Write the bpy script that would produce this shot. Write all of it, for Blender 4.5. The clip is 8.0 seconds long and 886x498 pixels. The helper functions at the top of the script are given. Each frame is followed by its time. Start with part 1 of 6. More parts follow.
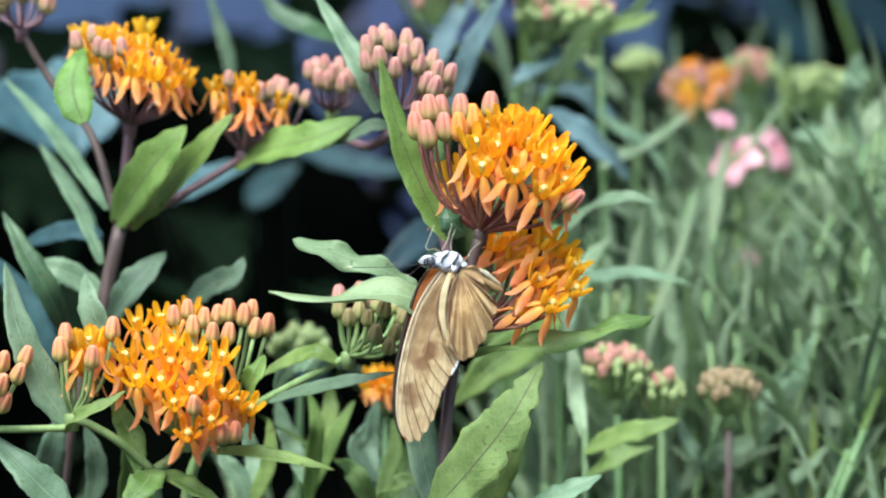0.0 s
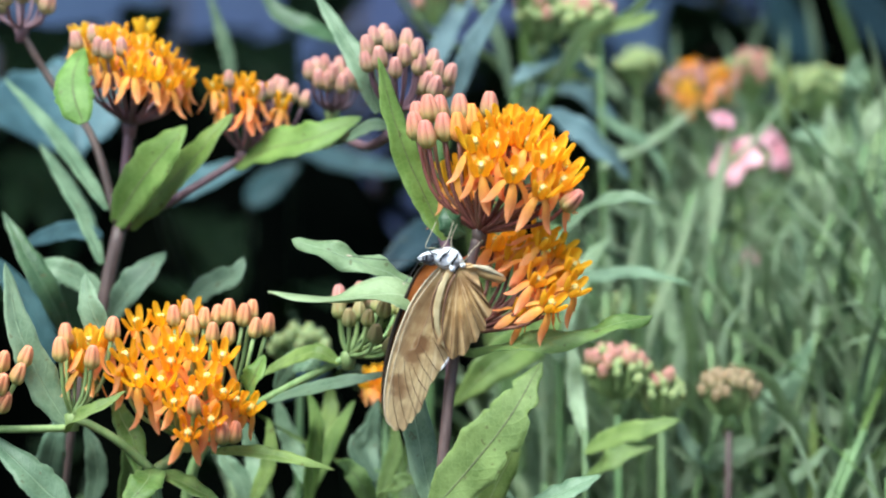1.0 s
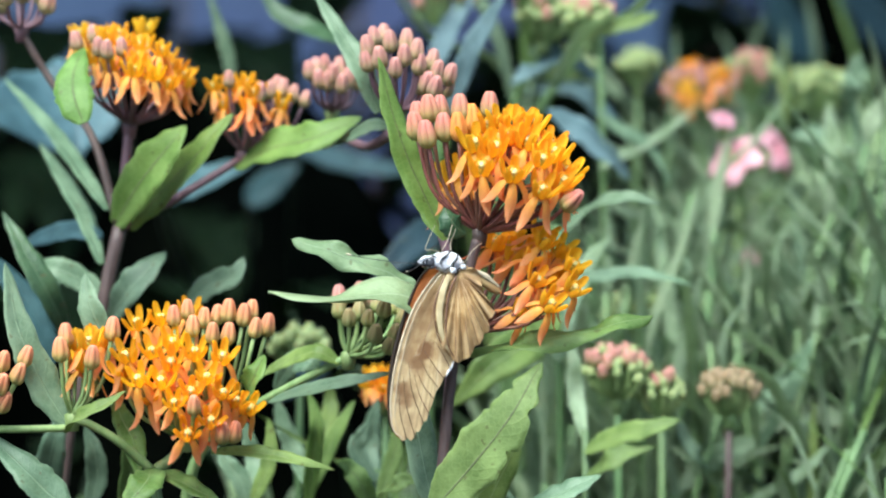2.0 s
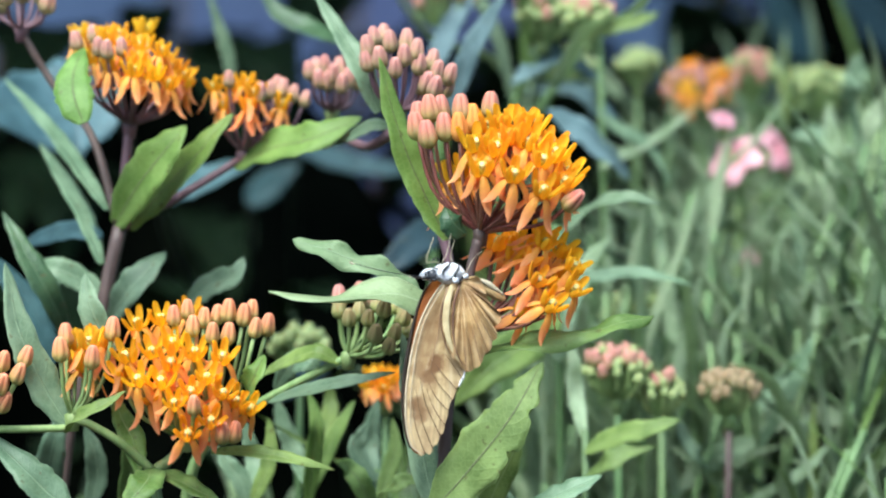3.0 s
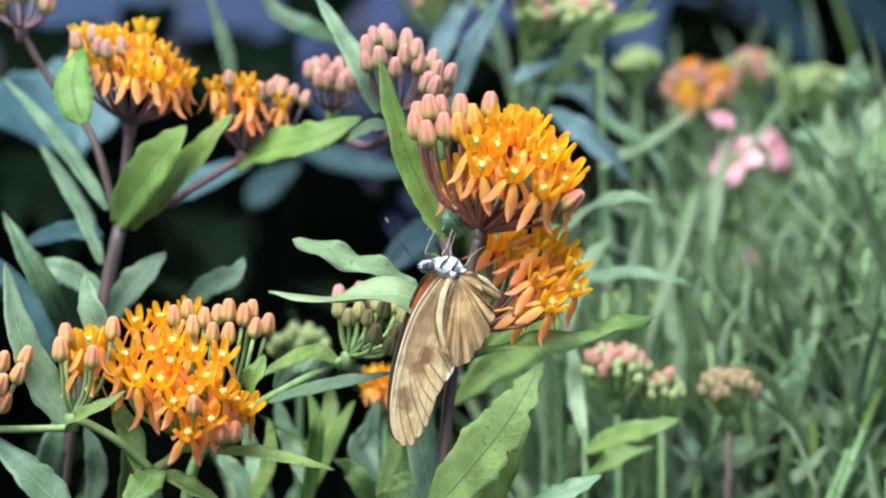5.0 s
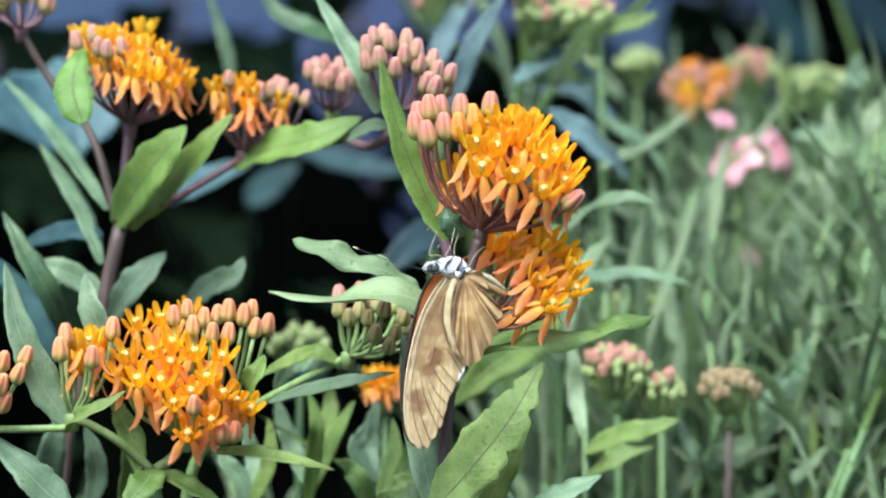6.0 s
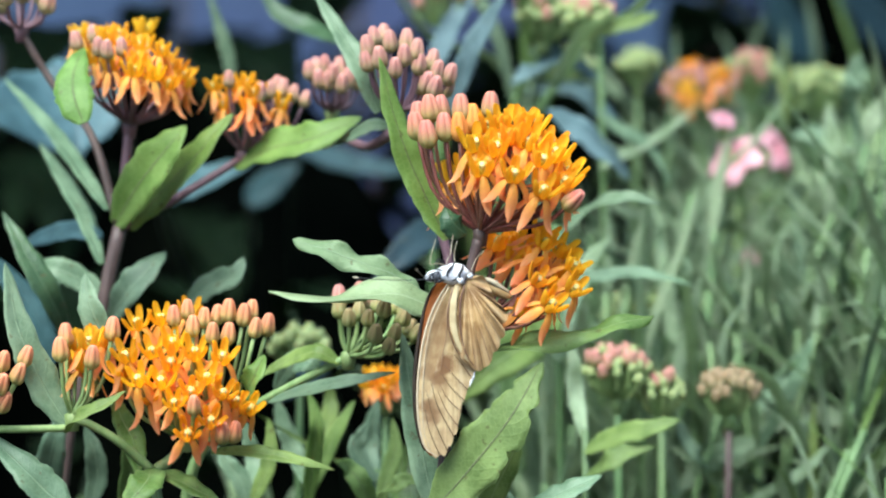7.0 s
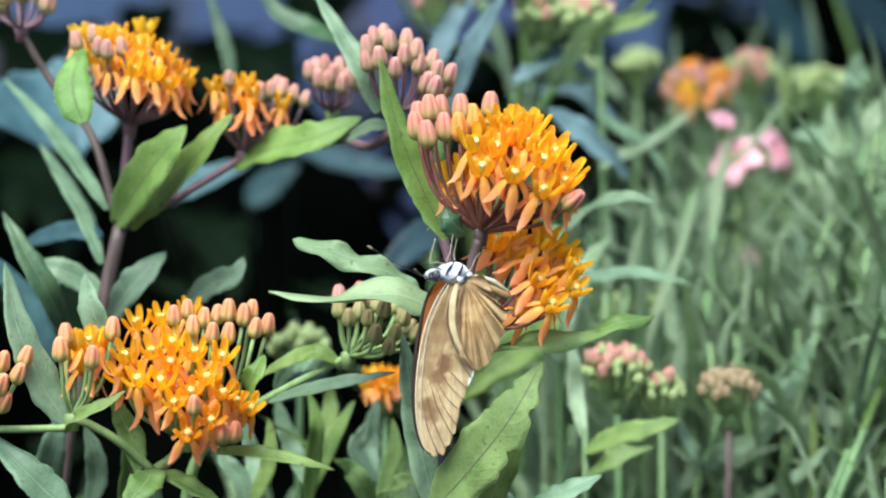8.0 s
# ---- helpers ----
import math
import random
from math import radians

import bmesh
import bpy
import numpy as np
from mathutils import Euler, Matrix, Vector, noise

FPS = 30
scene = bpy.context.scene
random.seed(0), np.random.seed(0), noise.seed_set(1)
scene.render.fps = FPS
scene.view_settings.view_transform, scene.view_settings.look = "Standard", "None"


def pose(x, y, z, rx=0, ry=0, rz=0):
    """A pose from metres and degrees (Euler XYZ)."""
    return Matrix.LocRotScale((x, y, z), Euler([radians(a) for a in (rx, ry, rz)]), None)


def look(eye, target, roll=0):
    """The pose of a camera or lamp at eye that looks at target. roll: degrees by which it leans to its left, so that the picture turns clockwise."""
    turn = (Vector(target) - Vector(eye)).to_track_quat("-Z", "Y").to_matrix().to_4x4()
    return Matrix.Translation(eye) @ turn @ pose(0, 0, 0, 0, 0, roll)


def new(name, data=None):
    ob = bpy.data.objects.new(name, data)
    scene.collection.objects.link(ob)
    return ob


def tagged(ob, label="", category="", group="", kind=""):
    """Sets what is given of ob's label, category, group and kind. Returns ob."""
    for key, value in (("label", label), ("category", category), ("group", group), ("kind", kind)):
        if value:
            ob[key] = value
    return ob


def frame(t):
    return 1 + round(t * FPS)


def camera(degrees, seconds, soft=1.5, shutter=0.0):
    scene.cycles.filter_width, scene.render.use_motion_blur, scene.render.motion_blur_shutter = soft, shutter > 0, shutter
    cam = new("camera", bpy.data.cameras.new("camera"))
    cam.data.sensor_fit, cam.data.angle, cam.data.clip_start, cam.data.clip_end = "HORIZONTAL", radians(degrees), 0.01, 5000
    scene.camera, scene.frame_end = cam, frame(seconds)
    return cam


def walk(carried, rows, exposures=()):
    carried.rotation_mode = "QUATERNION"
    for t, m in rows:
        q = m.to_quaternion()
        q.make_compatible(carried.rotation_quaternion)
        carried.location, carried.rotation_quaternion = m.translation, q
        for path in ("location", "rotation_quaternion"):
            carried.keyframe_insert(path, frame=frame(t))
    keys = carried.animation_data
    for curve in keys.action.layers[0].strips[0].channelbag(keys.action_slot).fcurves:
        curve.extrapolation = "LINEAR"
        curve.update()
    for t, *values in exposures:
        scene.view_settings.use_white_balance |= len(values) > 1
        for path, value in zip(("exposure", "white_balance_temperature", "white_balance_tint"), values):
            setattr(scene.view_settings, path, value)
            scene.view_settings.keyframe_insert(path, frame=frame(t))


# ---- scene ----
cam = camera(14.0, 8.0, soft=2.2)
cam.data.dof.use_dof = True
cam.data.dof.focus_distance = 0.872
cam.data.dof.aperture_fstop = 11.0
cam.data.dof.aperture_blades = 0
STAND = look((0, -0.8707, 0.7115), (0, 0, 0.62))
walk(cam, [(0.0, STAND), (8.0, STAND)], exposures=[(0.0, 0.8, 5880, -1), (8.0, 0.8, 5880, -1)])

# ---- light: open shade, a bright hazy sky ----
world = bpy.data.worlds.new("world")
scene.world = world
world.use_nodes = True
wn = world.node_tree.nodes
sky = wn.new("ShaderNodeTexSky")
sky.sky_type, sky.sun_disc = "NISHITA", False
sky.sun_elevation, sky.sun_rotation = radians(61), radians(210)
sky.air_density, sky.dust_density = 1.0, 3.0
world.node_tree.links.new(sky.outputs[0], wn["Background"].inputs[0])
wn["Background"].inputs[1].default_value = 0.15
sun = new("sun", bpy.data.lights.new("sun", "SUN"))
sun.data.energy, sun.data.angle, sun.data.color = 4.6, radians(40), (1.0, 0.98, 0.94)
sun.matrix_basis = look((-0.75, -1.3, 2.75), (0, 0, 0))

# ---- materials ----
def link(nt, a, b):
    nt.links.new(a, b)


def base_material(name, rough, spec=0.5):
    m = bpy.data.materials.new(name)
    m.use_nodes = True
    nt = m.node_tree
    bsdf = nt.nodes["Principled BSDF"]
    bsdf.inputs["Roughness"].default_value = rough
    bsdf.inputs["Specular IOR Level"].default_value = spec
    return m, nt, bsdf


def value(nt, op, a, b=None, c=None, clamp=False):
    n = nt.nodes.new("ShaderNodeMath")
    n.operation, n.use_clamp = op, clamp
    for i, v in enumerate((a, b, c)):
        if v is None:
            continue
        if isinstance(v, (int, float)):
            n.inputs[i].default_value = v
        else:
            link(nt, v, n.inputs[i])
    return n.outputs[0]


def blend(nt, fac, a, b, kind="MIX"):
    n = nt.nodes.new("ShaderNodeMix")
    n.data_type, n.blend_type = "RGBA", kind
    for i, v in ((0, fac), (6, a), (7, b)):
        if isinstance(v, (int, float)):
            n.inputs[i].default_value = v
        elif isinstance(v, tuple):
            n.inputs[i].default_value = (*v, 1)
        else:
            link(nt, v, n.inputs[i])
    return n.outputs[2]


def grain(nt, scale, detail=3.0, stretch=None, coords="Object"):
    tc = nt.nodes.new("ShaderNodeTexCoord")
    n = nt.nodes.new("ShaderNodeTexNoise")
    n.inputs["Scale"].default_value, n.inputs["Detail"].default_value = scale, detail
    if stretch:
        mp = nt.nodes.new("ShaderNodeMapping")
        mp.inputs["Scale"].default_value = stretch
        link(nt, tc.outputs[coords], mp.inputs[0])
        link(nt, mp.outputs[0], n.inputs["Vector"])
    else:
        link(nt, tc.outputs[coords], n.inputs["Vector"])
    return n.outputs["Fac"]


def ramp(nt, fac, lo, hi):
    n = nt.nodes.new("ShaderNodeMapRange")
    n.interpolation_type = "SMOOTHSTEP"
    link(nt, fac, n.inputs[0])
    n.inputs[1].default_value, n.inputs[2].default_value = lo, hi
    return n.outputs[0]


def uv_axes(nt):
    n = nt.nodes.new("ShaderNodeUVMap")
    s = nt.nodes.new("ShaderNodeSeparateXYZ")
    link(nt, n.outputs[0], s.inputs[0])
    return s.outputs[0], s.outputs[1]


def relief(nt, bsdf, height, strength, distance):
    n = nt.nodes.new("ShaderNodeBump")
    n.inputs["Strength"].default_value, n.inputs["Distance"].default_value = strength, distance
    link(nt, height, n.inputs["Height"])
    link(nt, n.outputs[0], bsdf.inputs["Normal"])
    return n.outputs[0]


def vary(nt, col, amount, hue=0.015):
    """A slightly different shade for each object."""
    oi = nt.nodes.new("ShaderNodeObjectInfo")
    n = nt.nodes.new("ShaderNodeHueSaturation")
    link(nt, value(nt, "MULTIPLY_ADD", oi.outputs["Random"], 2 * amount, 1 - amount), n.inputs["Value"])
    frac = value(nt, "FRACT", value(nt, "MULTIPLY", oi.outputs["Random"], 7.31))
    link(nt, value(nt, "MULTIPLY_ADD", frac, 2 * hue, 0.5 - hue), n.inputs["Hue"])
    link(nt, col, n.inputs["Color"])
    return n.outputs[0]


def thin(nt, bsdf, col, amount):
    """Light that comes through a thin leaf or petal."""
    tr = nt.nodes.new("ShaderNodeBsdfTranslucent")
    mix = nt.nodes.new("ShaderNodeMixShader")
    mix.inputs[0].default_value = amount
    link(nt, col, tr.inputs[0])
    link(nt, bsdf.outputs[0], mix.inputs[1])
    link(nt, tr.outputs[0], mix.inputs[2])
    link(nt, mix.outputs[0], nt.nodes["Material Output"].inputs[0])


def leaf_material(name, dark, light, rib, rough=0.5, through_light=0.3, islands=False, rib_width=0.035, spec=0.28):
    m, nt, bsdf = base_material(name, rough, spec)
    u, v = uv_axes(nt)
    pale = tuple(0.5 * (a + b) * 1.1 + 0.02 for a, b in zip(light, rib)) if rib[1] > light[1] else tuple(a * 1.35 + 0.02 for a in light)
    off = value(nt, "ABSOLUTE", value(nt, "SUBTRACT", u, 0.5))
    col = blend(nt, ramp(nt, grain(nt, 130, 6), 0.38, 0.62), dark, light)
    fine = grain(nt, 900, 2)
    col = blend(nt, 0.25, col, blend(nt, fine, (0.5, 0.5, 0.5), (1, 1, 1)), "MULTIPLY")
    # side veins that slant to the tip
    side = value(nt, "SINE", value(nt, "MULTIPLY", value(nt, "SUBTRACT", v, value(nt, "MULTIPLY_ADD", grain(nt, 120, 2), 0.05, value(nt, "MULTIPLY", off, 0.3))), 80.0))
    sharp = value(nt, "POWER", value(nt, "MULTIPLY_ADD", side, 0.5, 0.5), 10.0)
    col = blend(nt, value(nt, "MULTIPLY", value(nt, "MULTIPLY", sharp, grain(nt, 150, 2)), 0.16), col, light)
    ribs = value(nt, "SUBTRACT", 1.0, ramp(nt, off, rib_width * 0.35, rib_width))
    col = blend(nt, value(nt, "MULTIPLY", ribs, 0.6), col, rib)
    net = nt.nodes.new("ShaderNodeTexVoronoi")
    net.feature = "DISTANCE_TO_EDGE"
    net.inputs["Scale"].default_value = 620
    tc = nt.nodes.new("ShaderNodeTexCoord")
    link(nt, tc.outputs["Object"], net.inputs["Vector"])
    mesh_lines = value(nt, "SUBTRACT", 1.0, ramp(nt, net.outputs["Distance"], 0.02, 0.16))
    col = blend(nt, value(nt, "MULTIPLY", mesh_lines, 0.13), col, pale)
    rim = value(nt, "MULTIPLY", ramp(nt, off, 0.455, 0.495), 0.55)
    col = blend(nt, rim, col, pale)
    dull = grain(nt, 55, 4)
    col = blend(nt, value(nt, "MULTIPLY", ramp(nt, dull, 0.5, 0.72), 0.3), col, pale)
    specks = value(nt, "GREATER_THAN", grain(nt, 420, 1), 0.72)
    col = blend(nt, value(nt, "MULTIPLY", specks, 0.5), col, (0.09, 0.07, 0.03))
    if islands:
        g = nt.nodes.new("ShaderNodeNewGeometry")
        h = nt.nodes.new("ShaderNodeHueSaturation")
        link(nt, value(nt, "MULTIPLY_ADD", g.outputs["Random Per Island"], 0.7, 0.65), h.inputs["Value"])
        link(nt, col, h.inputs["Color"])
        col = h.outputs[0]
    else:
        col = vary(nt, col, 0.16)
    link(nt, col, bsdf.inputs["Base Color"])
    height = value(nt, "ADD", value(nt, "MULTIPLY", value(nt, "MULTIPLY", sharp, grain(nt, 150, 2)), -0.3), value(nt, "ADD", value(nt, "MULTIPLY", ribs, -1.0), value(nt, "ADD", value(nt, "MULTIPLY", fine, 0.4), value(nt, "MULTIPLY", mesh_lines, -0.1))))
    relief(nt, bsdf, height, 0.7, 0.0004)
    thin(nt, bsdf, col, through_light)
    return m


def stem_material(name, dark, light, rough=0.5):
    m, nt, bsdf = base_material(name, rough, 0.4)
    col = blend(nt, ramp(nt, grain(nt, 160, 3, (3, 3, 0.4)), 0.3, 0.7), dark, light)
    fine = grain(nt, 1500, 2)
    col = blend(nt, 0.35, col, blend(nt, fine, (0.3, 0.3, 0.3), (1, 1, 1)), "MULTIPLY")
    link(nt, vary(nt, col, 0.15), bsdf.inputs["Base Color"])
    relief(nt, bsdf, fine, 0.4, 0.0002)
    return m


def petal_material(name, low, high, rough=0.45, through_light=0.35, amount=0.1):
    m, nt, bsdf = base_material(name, rough, 0.4)
    u, v = uv_axes(nt)
    col = blend(nt, ramp(nt, v, 0.0, 0.9), low, high)
    streak = grain(nt, 1200, 2, (1, 1, 0.3))
    col = blend(nt, 0.22, col, blend(nt, ramp(nt, streak, 0.3, 0.6), (0.75, 0.62, 0.5), (1, 1, 1)), "MULTIPLY")
    col = vary(nt, col, amount, 0.012)
    link(nt, col, bsdf.inputs["Base Color"])
    relief(nt, bsdf, streak, 0.3, 0.0002)
    thin(nt, bsdf, col, through_light)
    return m


def bud_material(name, foot, body, tip, seam):
    m, nt, bsdf = base_material(name, 0.6, 0.25)
    u, v = uv_axes(nt)
    col = blend(nt, ramp(nt, v, 0.12, 0.6), foot, body)
    col = blend(nt, ramp(nt, v, 0.75, 1.0), col, tip)
    lobe = value(nt, "ABSOLUTE", value(nt, "SUBTRACT", value(nt, "FRACT", value(nt, "MULTIPLY", u, 5.0)), 0.5))
    line = value(nt, "MULTIPLY", value(nt, "SUBTRACT", 1.0, ramp(nt, lobe, 0.0, 0.085)), ramp(nt, v, 0.15, 0.5))
    col = blend(nt, value(nt, "MULTIPLY", line, 0.75), col, seam)
    fine = grain(nt, 1300, 2)
    col = blend(nt, 0.25, col, blend(nt, fine, (0.5, 0.5, 0.5), (1, 1, 1)), "MULTIPLY")
    col = vary(nt, col, 0.1, 0.006)
    link(nt, col, bsdf.inputs["Base Color"])
    bsdf.inputs["Subsurface Weight"].default_value = 0.15
    bsdf.inputs["Subsurface Radius"].default_value = (0.002, 0.001, 0.0005)
    bsdf.inputs["Subsurface Scale"].default_value = 0.6
    relief(nt, bsdf, fine, 0.3, 0.0002)
    return m


def plain_material(name, a, b, scale, rough=0.6, bump=0.4, depth=0.0004, spec=0.4, stretch=None):
    m, nt, bsdf = base_material(name, rough, spec)
    g = grain(nt, scale, 5, stretch)
    link(nt, vary(nt, blend(nt, ramp(nt, g, 0.3, 0.7), a, b), 0.06), bsdf.inputs["Base Color"])
    relief(nt, bsdf, g, bump, depth)
    return m


LEAF = leaf_material("leaf_green", (0.12, 0.2, 0.045), (0.225, 0.33, 0.09), (0.29, 0.37, 0.17), 0.45, 0.38)
LEAF_TEAL = leaf_material("leaf_blue_green", (0.12, 0.19, 0.108), (0.195, 0.28, 0.17), (0.27, 0.37, 0.23), 0.42, 0.2)
LEAF_RIB = leaf_material("leaf_purple_rib", (0.145, 0.245, 0.05), (0.22, 0.335, 0.085), (0.14, 0.1, 0.085), 0.45, 0.4, rib_width=0.03)
LEAF_BLUE = leaf_material("broad_leaf_pale", (0.12, 0.19, 0.2), (0.18, 0.27, 0.285), (0.23, 0.32, 0.33), 0.5, 0.2, rib_width=0.02)
# Paler copy of the leaf green; light on the tilted blades is coloured in.
LEAF_MINT_LIT = leaf_material("leaf_mint_lit", (0.195, 0.28, 0.135), (0.285, 0.38, 0.205), (0.34, 0.43, 0.28), 0.5, 0.35)
# Darkest copy of the broad blue leaf; deep shade is in its colour.
LEAF_BLUE_DEEP_SHADE = leaf_material("broad_leaf_deep_shade", (0.016, 0.034, 0.042), (0.028, 0.056, 0.068), (0.045, 0.085, 0.095), 0.5, 0.15, rib_width=0.02)
LEAF_SAGE = leaf_material("leaf_sage", (0.08, 0.132, 0.08), (0.13, 0.195, 0.125), (0.19, 0.27, 0.17), 0.5, 0.2)
# Darker copy of the broad blue leaf, shade mixed into the colour.
LEAF_BLUE_SHADED = leaf_material("broad_leaf_shaded", (0.035, 0.078, 0.088), (0.06, 0.122, 0.137), (0.09, 0.17, 0.175), 0.5, 0.15, rib_width=0.02)
LEAF_DEEP = leaf_material("leaf_deep_green", (0.03, 0.065, 0.03), (0.06, 0.11, 0.05), (0.12, 0.18, 0.1), 0.35, 0.15)
LEAF_OLD = leaf_material("leaf_older_green", (0.13, 0.2, 0.055), (0.21, 0.3, 0.095), (0.11, 0.085, 0.075), 0.55, 0.34, rib_width=0.026)
# Near-black green: the hollow's shade is put into the leaf colour.
LEAF_SHADE = leaf_material("leaf_shade_tone", (0.006, 0.013, 0.006), (0.012, 0.025, 0.01), (0.013, 0.026, 0.013), 0.95, 0.05, islands=True, spec=0.03)
# Paler than living foliage: the background's hazy brightness is in this colour.
LEAF_FAR = leaf_material("meadow_leaf_brightened", (0.285, 0.385, 0.215), (0.45, 0.555, 0.37), (0.4, 0.5, 0.32), 0.42, 0.56)
STEM_PURPLE = stem_material("stem_purple", (0.075, 0.05, 0.044), (0.13, 0.09, 0.08))
STEM_MAUVE = stem_material("stem_mauve", (0.12, 0.065, 0.08), (0.2, 0.115, 0.135))
STEM_GREEN = stem_material("stem_green", (0.2, 0.3, 0.1), (0.3, 0.4, 0.16))
# Stalk colour darkened almost to black, with the hollow's shade in it.
STEM_SHADE = stem_material("stem_shade_tone", (0.005, 0.01, 0.006), (0.009, 0.018, 0.01))
STEM_MEADOW = stem_material("stem_meadow", (0.1, 0.17, 0.06), (0.16, 0.25, 0.1))
PEDICEL = stem_material("pedicel_red_brown", (0.16, 0.06, 0.045), (0.26, 0.11, 0.08), 0.4)
PETAL = petal_material("petal_orange", (0.98, 0.58, 0.09), (0.98, 0.52, 0.24), 0.45, 0.62)
HOOD = petal_material("hood_orange", (0.98, 0.67, 0.05), (0.98, 0.61, 0.04), 0.4, 0.62)
CAP = plain_material("flower_cap", (0.5, 0.46, 0.12), (0.68, 0.65, 0.34), 1500, 0.3)
COLUMN = plain_material("flower_column", (0.5, 0.5, 0.08), (0.65, 0.6, 0.12), 800, 0.4)
BUD_PINK = bud_material("bud_pink", (0.31, 0.3, 0.09), (0.52, 0.2, 0.145), (0.57, 0.225, 0.2), (0.24, 0.04, 0.03))
BUD_SALMON = bud_material("bud_salmon", (0.36, 0.33, 0.1), (0.62, 0.235, 0.12), (0.65, 0.25, 0.175), (0.32, 0.06, 0.04))
BUD_OPENING = bud_material("bud_opening", (0.6, 0.32, 0.07), (0.8, 0.28, 0.06), (0.85, 0.3, 0.07), (0.5, 0.1, 0.02))
BUD_DUSK = bud_material("bud_dusky", (0.32, 0.29, 0.13), (0.48, 0.23, 0.19), (0.58, 0.3, 0.27), (0.22, 0.06, 0.06))
BUD_GREEN = bud_material("bud_green", (0.24, 0.27, 0.09), (0.3, 0.245, 0.11), (0.36, 0.24, 0.16), (0.26, 0.16, 0.08))
BUD_TAN = bud_material("bud_tan", (0.2, 0.21, 0.09), (0.3, 0.22, 0.13), (0.34, 0.24, 0.17), (0.18, 0.1, 0.06))
BUD_LIME = bud_material("bud_lime", (0.2, 0.28, 0.1), (0.33, 0.39, 0.17), (0.42, 0.45, 0.23), (0.2, 0.25, 0.1))
PINK = petal_material("petal_pink", (0.68, 0.26, 0.34), (0.78, 0.46, 0.54))
SOIL = plain_material("soil", (0.015, 0.011, 0.008), (0.035, 0.027, 0.018), 30, 0.95, 0.9, 0.01, 0.1)
# Near-black lump colour that stands for the shade inside the bushes.
DARK = plain_material("hedge_core_shade", (0.002, 0.003, 0.002), (0.005, 0.006, 0.004), 20, 1.0, 0.5, 0.01, 0.0)
# Blue paint darkened: the shade on the boards is part of the colour.
FENCE = plain_material("fence_paint_blue_shaded", (0.038, 0.057, 0.128), (0.06, 0.088, 0.185), 14, 0.6, 0.4, 0.002, 0.3, (1, 1, 0.2))

# ---- building kit ----
PLACE = {}
rnd = random.Random(7)


def mesh_of(name, verts, faces, mats, uvs=None, slots=None):
    me = bpy.data.meshes.new(name)
    me.from_pydata([tuple(v) for v in verts], [], faces)
    for m in (mats if isinstance(mats, (list, tuple)) else [mats]):
        me.materials.append(m)
    if uvs is not None:
        layer = me.uv_layers.new(name="UVMap")
        flat = np.array([uvs[i] for f in faces for i in f], dtype=np.float32).ravel()
        layer.data.foreach_set("uv", flat)
    me.polygons.foreach_set("use_smooth", [True] * len(me.polygons))
    if slots is not None:
        me.polygons.foreach_set("material_index", slots)
    me.update()
    return me


def thing(name, at, label, category, group="", kind=""):
    ob = new(name)
    ob.empty_display_size = 0.01
    m = at if isinstance(at, Matrix) else Matrix.Translation(at)
    ob.matrix_basis = m
    PLACE[ob] = m
    return tagged(ob, label, category, group, kind)


def part(name, me, parent, m=None, label=""):
    """One mesh under a thing or a part; m is its pose in the world, vertices are relative to it."""
    ob = new(name, me)
    m = m or Matrix()
    ob.parent = parent
    ob.matrix_basis = PLACE[parent].inverted() @ m
    PLACE[ob] = m
    return tagged(ob, label)


def spline(pts, n):
    """n + 1 points along a smooth curve through pts."""
    p = [Vector(q) for q in pts]
    if len(p) == 2:
        return [p[0].lerp(p[1], i / n) for i in range(n + 1)]
    p = [2 * p[0] - p[1]] + p + [2 * p[-1] - p[-2]]
    segs = len(p) - 3
    out = []
    for i in range(n + 1):
        s = min(i / n * segs, segs - 1e-6)
        k, t = int(s), s - int(s)
        a, b, c, d = p[k:k + 4]
        most = 1.4 * (c - b).length
        leave, reach = [w * min(1.0, most / max(w.length, 1e-9)) for w in ((c - a) * 0.5, (d - b) * 0.5)]
        out.append(b * (2 * t ** 3 - 3 * t * t + 1) + leave * (t ** 3 - 2 * t * t + t) + c * (3 * t * t - 2 * t ** 3) + reach * (t ** 3 - t * t))
    return out


def tube_data(pts, radii, n=10, sides=7, verts=None, faces=None, uvs=None):
    verts, faces, uvs = (verts if verts is not None else []), (faces if faces is not None else []), (uvs if uvs is not None else [])
    c = spline(pts, n)
    start = len(verts)
    up = Vector((0.31, 0.87, 0.38))
    for i, q in enumerate(c):
        t = (c[min(i + 1, n)] - c[max(i - 1, 0)]).normalized()
        s = t.cross(up).normalized()
        w = t.cross(s)
        f = i / n * (len(radii) - 1)
        k = min(int(f), len(radii) - 2)
        r = radii[k] + (radii[k + 1] - radii[k]) * (f - k)
        for j in range(sides):
            a = 2 * math.pi * j / sides
            verts.append(q + (s * math.cos(a) + w * math.sin(a)) * r)
            uvs.append((j / sides, i / n))
    for i in range(n):
        for j in range(sides):
            a, b = start + i * sides + j, start + i * sides + (j + 1) % sides
            faces.append((a, b, b + sides, a + sides))
    faces.append(tuple(start + j for j in reversed(range(sides))))
    faces.append(tuple(start + n * sides + j for j in range(sides)))
    return verts, faces, uvs


def tube(name, pts, radii, mat, n=10, sides=7):
    v, f, u = tube_data(pts, radii, n, sides)
    return mesh_of(name, v, f, mat, u)


